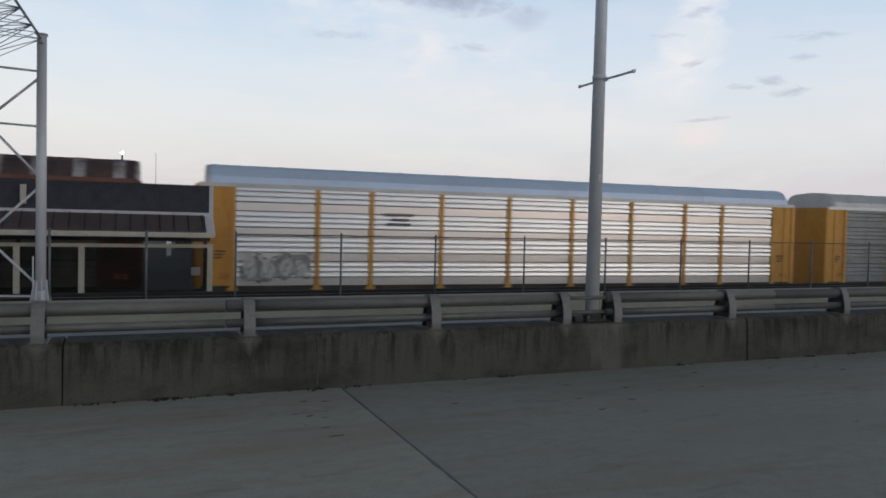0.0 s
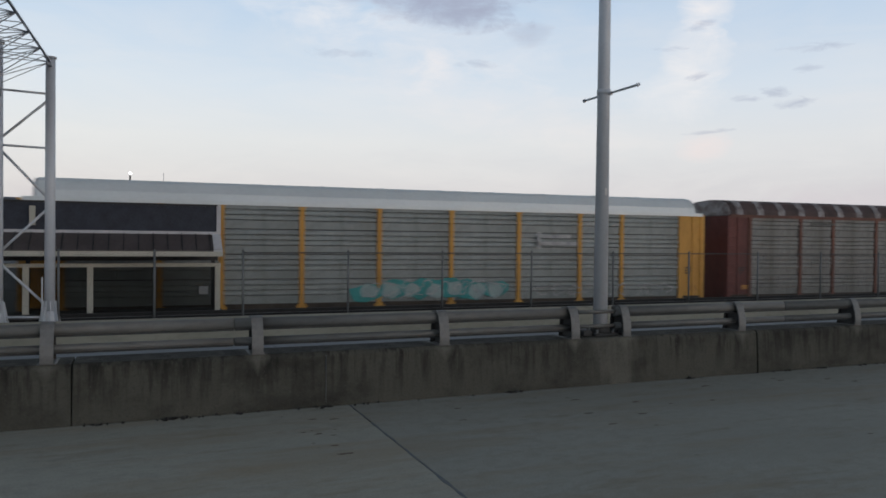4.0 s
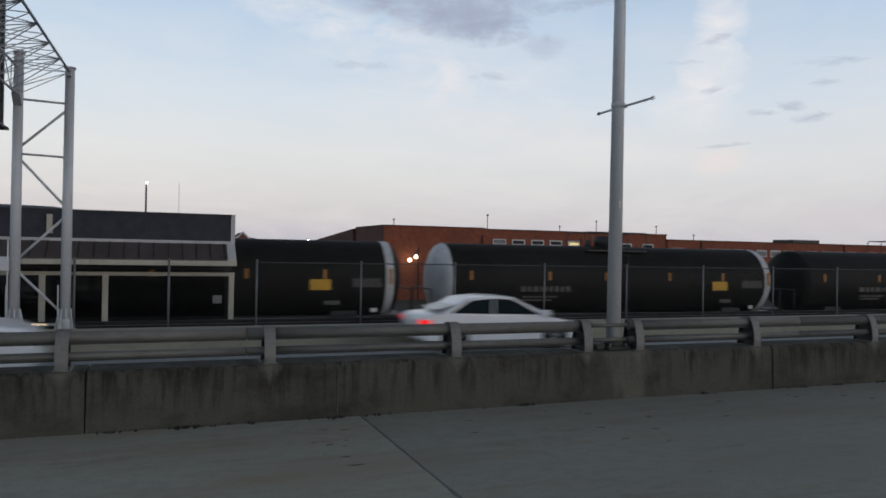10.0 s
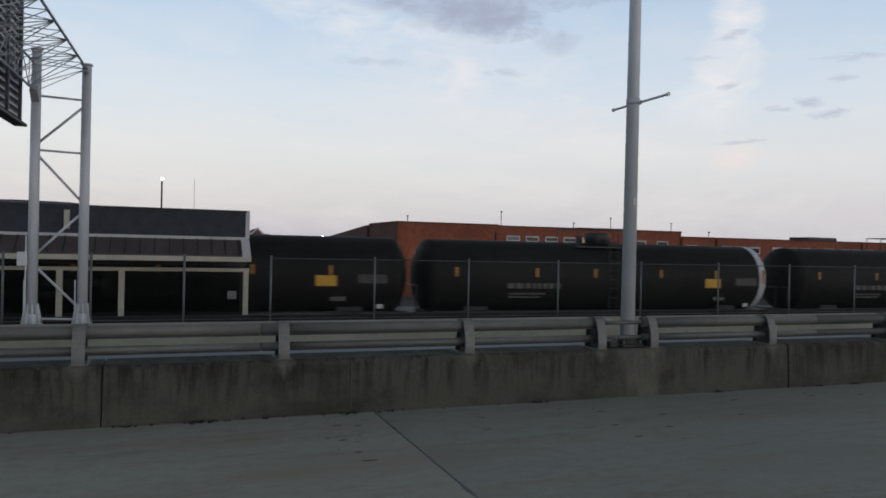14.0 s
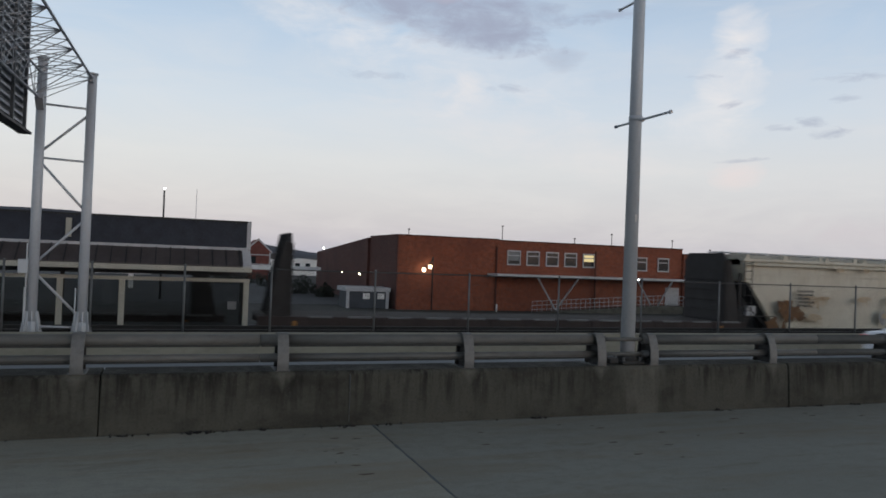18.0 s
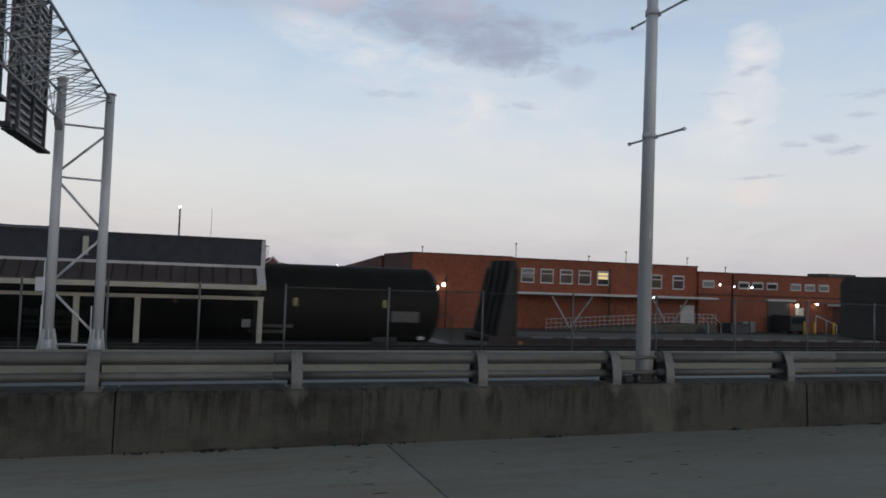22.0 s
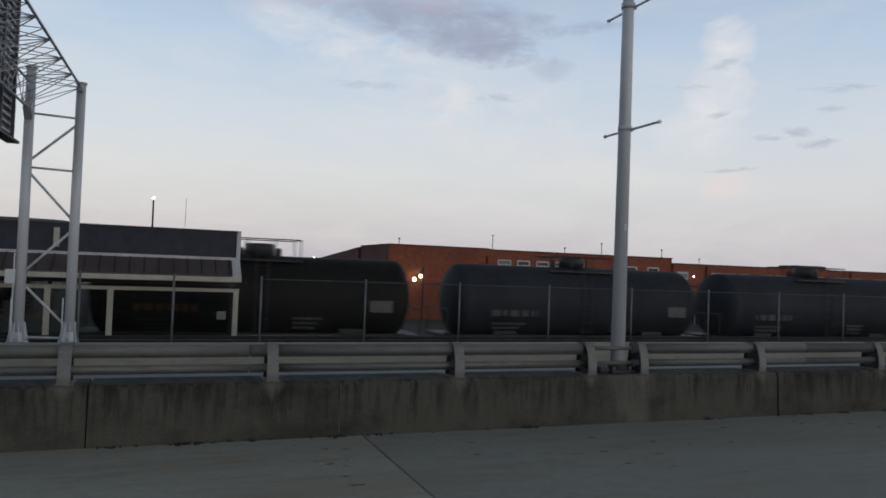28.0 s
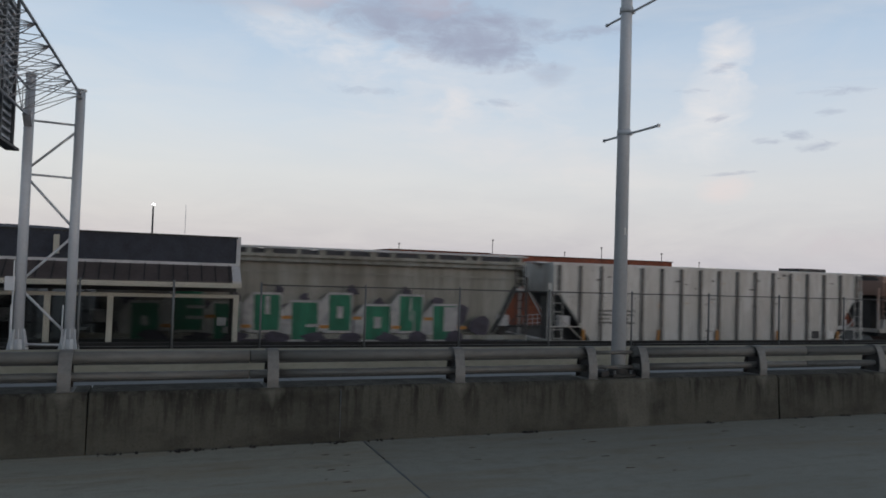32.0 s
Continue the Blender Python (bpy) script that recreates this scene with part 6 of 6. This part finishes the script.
GAPS = {  # counters and slots of each block letter, as shares of its width and height
    0: ((.35, .65, .18, .36), (.45, 1.0, .52, .60)), 1: ((.35, .62, .38, .64),), 2: ((.44, .52, .30, 1.0), (.6, .66, .0, .6)), 3: ((.36, .64, .34, .68),),
    4: ((.42, .60, .45, 1.0),), 5: ((.42, 1.0, .28, .36), (.42, 1.0, .56, .64)), 6: ((.45, 1.0, .25, 1.0),), 7: ((.36, .64, .34, .68),), 8: ((.55, 1.0, .34, .42),)}
for k in range(9):
    w, zz, hh = random.uniform(.82, 1.05), 1.20 + (.34 if k % 2 else .0), 1.32 + random.uniform(-.06, .08)
    white, green = N(), N()
    extrude(white, [(x - .40, zz + .02), (x - .42, zz + hh - .35), (x - .05, zz + hh + .09), (x + w + .05, zz + hh + .09), (x + w + .07, zz - .08), (x - .1, zz - .1)], YN + .022, YN + .03, "y")
    extrude(green, [(x, zz), (x - .02, zz + hh), (x + w * .97, zz + hh), (x + w, zz + hh * .5), (x + w * .96, zz)], YN + .012, YN + .02, "y")
    part("letter_outline", white, "faded_white", g)
    part("letter_block", green, "green", g)
    for a0, a1, b0, b1 in GAPS[(k * 4 + 1) % 9]:
        part("letter_gap", B(x + w * a0, x + w * a1 - .01, YN + .004, YN + .01, zz + hh * b0, zz + hh * min(b1, .97)), "faded_white", g)
    part("letter_accent", B(x + w + .07, x + w + .42, YN + .004, YN + .01, zz + .42, zz + .54), "orange", g)
    bm = N()
    blob(bm, x + random.uniform(-.1, .9), zz + hh + .15, random.uniform(.3, .55), random.uniform(.35, .5), YN + .0335 - .0004 * k, 13, .3)
    part("paint_shape", bm, "violet", g)
    bm = N()
    blob(bm, x + w * .9, 1.28, random.uniform(.6, 1.0), random.uniform(.3, .5), YN + .003 - .0004 * k, 13, .3)
    part("paint_shape", bm, "violet", g)
    x += 1.38
couple(c, -425.5)
couple(hopper("grey covered hopper car", 17.2, 4.62, "grey_car"), -443.6)


# ---- road vehicles: x ahead, z from the road, the near side at -y ----
tyre_mesh = mesh_of(lathe(N(), [(-.11, .22), (-.11, .31), (-.07, .335), (.07, .335), (.11, .31), (.11, .22)], 22, "y"), "tyre", M["rubber"])
rim_mesh = mesh_of(lathe(N(), [(-.07, .04), (-.075, .18), (-.105, .205), (-.10, .225), (.08, .225)], 18, "y"), "rim", M["blind"])


def shell(prof, half, tuck, n=2):
    """A side outline with rounded flanks."""
    bm = N()
    cz = sum(z for _, z in prof) / len(prof)
    cx = sum(x for x, _ in prof) / len(prof)
    rings = []
    for y, k in ((-half, tuck), (-half + .10, .985), (-half + .25, 1.0), (half - .25, 1.0), (half - .10, .985), (half, tuck)):
        rings.append([bm.verts.new((cx + (x - cx) * k, y, cz + (z - cz) * k)) for x, z in prof])
    m = len(prof)
    for a, b in zip(rings, rings[1:]):
        for k in range(m):
            bm.faces.new((a[k], a[(k + 1) % m], b[(k + 1) % m], b[k])).smooth = True
    bm.faces.new(rings[0][::-1])
    bm.faces.new(rings[-1])
    return bm


bm = N()
for k in range(5):
    a = k * math.tau / 5
    rod(bm, (.05 * math.cos(a), -.106, .05 * math.sin(a)), (.20 * math.cos(a), -.11, .20 * math.sin(a)), .028, 6, .02)
spoke_mesh = mesh_of(bm, "spokes", M["chrome"])
WHEELS = {}


def vehicle(name, label, paint, L, W, low, cab, glass, wheels, bed=None, k=1.0, unlit=False):
    L, low, cab, wheels = L * k, [(x * k, z) for x, z in low], [(x * k, z) for x, z in cab], [x * k for x in wheels]
    glass = [[(x * k, z) for x, z in g] for g in glass]
    car = thing(name, label, "car" if bed is None else "truck", "passing road vehicles")
    h = W / 2
    part("body", shell(low, h, .955), paint, car)
    part("cabin", shell(cab, h - .10, .93), paint, car)
    for i, g in enumerate(glass):
        for s in (-1, 1):
            y = s * (h - .098)
            part("side_window", extrude(N(), g, y - .006, y + .006, "y"), "car_glass", car)
    (xa, za), (xb, zb) = cab[1], cab[2]
    part("rear_glass", extrude(N(), [(xa - .012, za + .1), (xb - .03, zb - .08), (xb - .01, zb - .08), (xa + .012, za + .1)], -h + .26, h - .26, "y"), "car_glass", car)
    (xa, za), (xb, zb) = cab[-2], cab[-3]
    part("windscreen", extrude(N(), [(xa + .02, za + .06), (xb + .04, zb - .08), (xb + .02, zb - .08), (xa, za + .06)], -h + .24, h - .24, "y"), "car_glass", car)
    for x in wheels:
        for s in (-1, 1):
            part("wheel_arch", lathe(N(), [(-.06, .385), (.06, .385)], 18, "y"), "rubber", car, at=(x, s * (h - .055), .36))
            w = part("tyre", tyre_mesh, "", car, at=pose(x, s * (h - .11), .335, 0, 0, 180 if s > 0 else 0))
            part("rim", rim_mesh, "", w)
            part("spokes", spoke_mesh, "", w)
            WHEELS.setdefault(car.name, []).append((w, x, s * (h - .11), s))
    zl = max(z for x, z in low if x > L * (.46 if paint == "car_black" else .42))
    zt = max(z for x, z in low if x < -L * .42)
    for s in (-1, 1):
        y0, y1 = sorted((s * (h - .20), s * (h - .02)))
        part("headlamp", bevelled(B(L / 2 - .36, L / 2 - .10, y0 - (.012 if s < 0 else 0), y1 + (.012 if s > 0 else 0), zl - .13, zl + .03), .02, 1), "pale_head" if unlit else "lens_glow", car, "clear headlamp" if unlit else "lit headlamp")
        ya, yb = sorted((s * (h - .10), s * (h + .006)))
        if bed and paint == "car_navy":
            for z in (zt - .17, zt - .40):
                part("tail_lamp", bevelled(B(-L / 2 + .0, -L / 2 + .22, ya, yb, z - .035, z + .035), .012, 1), "tail_glow", car, "lit red tail lamp bar")
            part("lamp_lens", bevelled(B(-L / 2 + .01, -L / 2 + .20, ya, yb, zt - .36, zt - .21), .012, 1), "sign_edge", car, "dark red lamp lens")
        else:
            dead = paint == "car_black" and s > 0
            part("tail_lamp", bevelled(B(-L / 2 + .02, -L / 2 + .34, ya, yb, zt - .26, zt - .10), .03, 1), "sign_edge" if dead else "tail_glow", car, "dark red tail lamp" if dead else "lit red tail lamp")
        part("mirror", bevelled(B(cab[-2][0] - .35, cab[-2][0] - .15, min(s * h, s * (h + .18)), max(s * h, s * (h + .18)), cab[-2][1] + .02, cab[-2][1] + .17), .02, 1), paint, car)
        part("door_handle", B(-.1, .1, min(s * (h - .005), s * (h + .015)), max(s * (h - .005), s * (h + .015)), zl + .08, zl + .11), "chrome" if paint != "car_white" else paint, car)
    part("front_bumper", bevelled(B(L / 2 - .12, L / 2 + .03, -h + .1, h - .1, .32, .50), .03, 1), paint if bed is None else "chrome", car)
    part("rear_bumper", bevelled(B(-L / 2 - .03, -L / 2 + .12, -h + .1, h - .1, .36, .54), .03, 1), paint if bed is None else "dark_steel", car)
    part("underbody", B(-L / 2 + .3, L / 2 - .3, -h + .15, h - .15, .22, .45), "rubber", car)
    if bed:
        part("bed_floor", B(bed[0], bed[1], -h + .12, h - .12, 1.30, 1.365), "rubber", car)
    return car


def sedan(label, paint, unlit=False):
    low = [(-2.36, .30), (-2.46, .55), (-2.44, .88), (-2.30, .97), (-1.75, 1.0), (-.6, .95), (.95, .92), (1.75, .82), (2.25, .68), (2.46, .50), (2.38, .26)]
    cab = [(-2.05, .93), (-1.85, .99), (-1.05, 1.38), (-.35, 1.45), (.25, 1.42), (1.36, .92), (1.38, .88)]
    gl = [[(-1.55, 1.01), (-1.02, 1.33), (-.38, 1.39), (-.38, .98)], [(-.33, .98), (-.33, 1.39), (.20, 1.36), (1.02, .955)]]
    return vehicle("sedan", label, paint, 4.9, 1.84, low, cab, gl, (-1.45, 1.42), unlit=unlit)


def wagon(label, paint):
    low = [(-2.45, .38), (-2.52, .70), (-2.45, 1.24), (-1.0, 1.22), (.9, 1.20), (2.0, 1.06), (2.45, .92), (2.52, .6), (2.44, .34)]
    cab = [(-2.46, 1.05), (-2.42, 1.22), (-2.10, 1.72), (-1.0, 1.79), (.0, 1.75), (1.05, 1.20), (1.1, 1.1)]
    gl = [[(-1.80, 1.29), (-1.68, 1.64), (-1.22, 1.68), (-1.22, 1.28)], [(-1.19, 1.28), (-1.19, 1.68), (-.40, 1.69), (-.40, 1.27)], [(-.37, 1.27), (-.37, 1.69), (.0, 1.67), (.78, 1.26)]]
    car = vehicle("suv", label, paint, 5.0, 1.92, low, cab, gl, (-1.5, 1.5), k=.94)
    for s in (-1, 1):
        part("roof_rack", rod(N(), (-1.9, s * .66, 1.83), (-.1, s * .66, 1.82), .025, 6), "chrome", car)
    return car


def pickup(label, paint, crew):
    low = [(-2.82, .45), (-2.9, .75), (-2.88, 1.36), (-1.0, 1.36), (.7, 1.34), (1.3, 1.32), (2.4, 1.22), (2.82, 1.08), (2.9, .62), (2.8, .40)]
    if crew:
        cab = [(-.87, 1.2), (-.84, 1.34), (-.70, 1.87), (-.05, 1.95), (.72, 1.91), (1.62, 1.34), (1.66, 1.2)]
        gl = [[(-.66, 1.40), (-.56, 1.80), (.05, 1.86), (.05, 1.39)], [(.12, 1.39), (.12, 1.86), (.66, 1.83), (1.32, 1.38)]]
        low = low[:5] + [(1.6, 1.32), (2.5, 1.25), (2.84, 1.13)] + low[8:]
    else:
        cab = [(-.25, 1.2), (-.22, 1.34), (-.08, 1.86), (.3, 1.90), (.72, 1.87), (1.45, 1.34), (1.5, 1.2)]
        gl = [[(-.06, 1.40), (.04, 1.79), (.66, 1.80), (1.18, 1.38)]]
    car = vehicle("pickup_truck", label, paint, 5.8, 1.98, low, cab, gl, (-1.75, 1.85), bed=(-2.6, cab[0][0] - .05), k=.965 if crew else .95)
    if not crew:
        part("tool_box", bevelled(B(-1.0, -.4, -.8, .8, 1.30, 1.52), .02, 1), "white_trim", car, "pale tool box in the bed")
    return car


# ---- things that move ----
def motions():
    times = [k * 1.0 for k in range(33)]
    for car, s in TRAIN:
        way = [(t, s + 13.42 * t + .0074 * (t - 16) ** 2) for t in times]
        walk(car, [(t, pose(x, line(x)[0], RAIL, 0, 0, line(x)[1])) for t, x in way])
    for car, x, at, v, y in TRAFFIC:
        # each drifts a little within its lane
        rows = []
        for t in sorted({0.0, 32.0} | {round(at + k * .4, 1) for k in range(-8, 9) if 0 < at + k * .4 < 32}):
            px = x + v * (t - at)
            py = y - math.tanh((px - 13) * .045)
            rows.append((t, pose(px, py, fall(py), 0, 0, -math.degrees(math.atan(.045 / math.cosh((px - 13) * .045) ** 2)))))
        walk(car, rows)
        # the wheels roll while the vehicle is near
        for wheel, wx, wy, side in WHEELS[car.name]:
            rolls = [at + k / 30 for k in range(-42, 43) if 0 < at + k / 30 < 32]
            rows = [(0.0, 0)] + [(t, 76 * (i + 1)) for i, t in enumerate(rolls)] + [(32.0, 76 * (len(rolls) + 1))]
            walk(wheel, [(t, pose(wx, wy, .335, 0, 0, 180 if side > 0 else 0) @ Matrix.Rotation(radians(a * -side), 4, "Y")) for t, a in rows])


TRAFFIC = [
    (sedan("white sedan on the far carriageway", "car_white"), 8.80, 10.0, 23.2, 18.3),
    (wagon("white sport utility wagon on the far carriageway", "car_white"), 6.80, 10.5, 22.3, 15.2),
    (pickup("dark navy pickup truck with a tool box", "car_navy", False), 1.66, 16.0, 21.5, 15.0),
    (sedan("white sedan with unlit lamps on the far carriageway", "car_white", True), 9.78, 17.5, 23.9, 15.6),
    (pickup("black crew-cab pickup truck", "car_black", True), 4.24, 28.6, 19.9, 15.4),
]
motions()
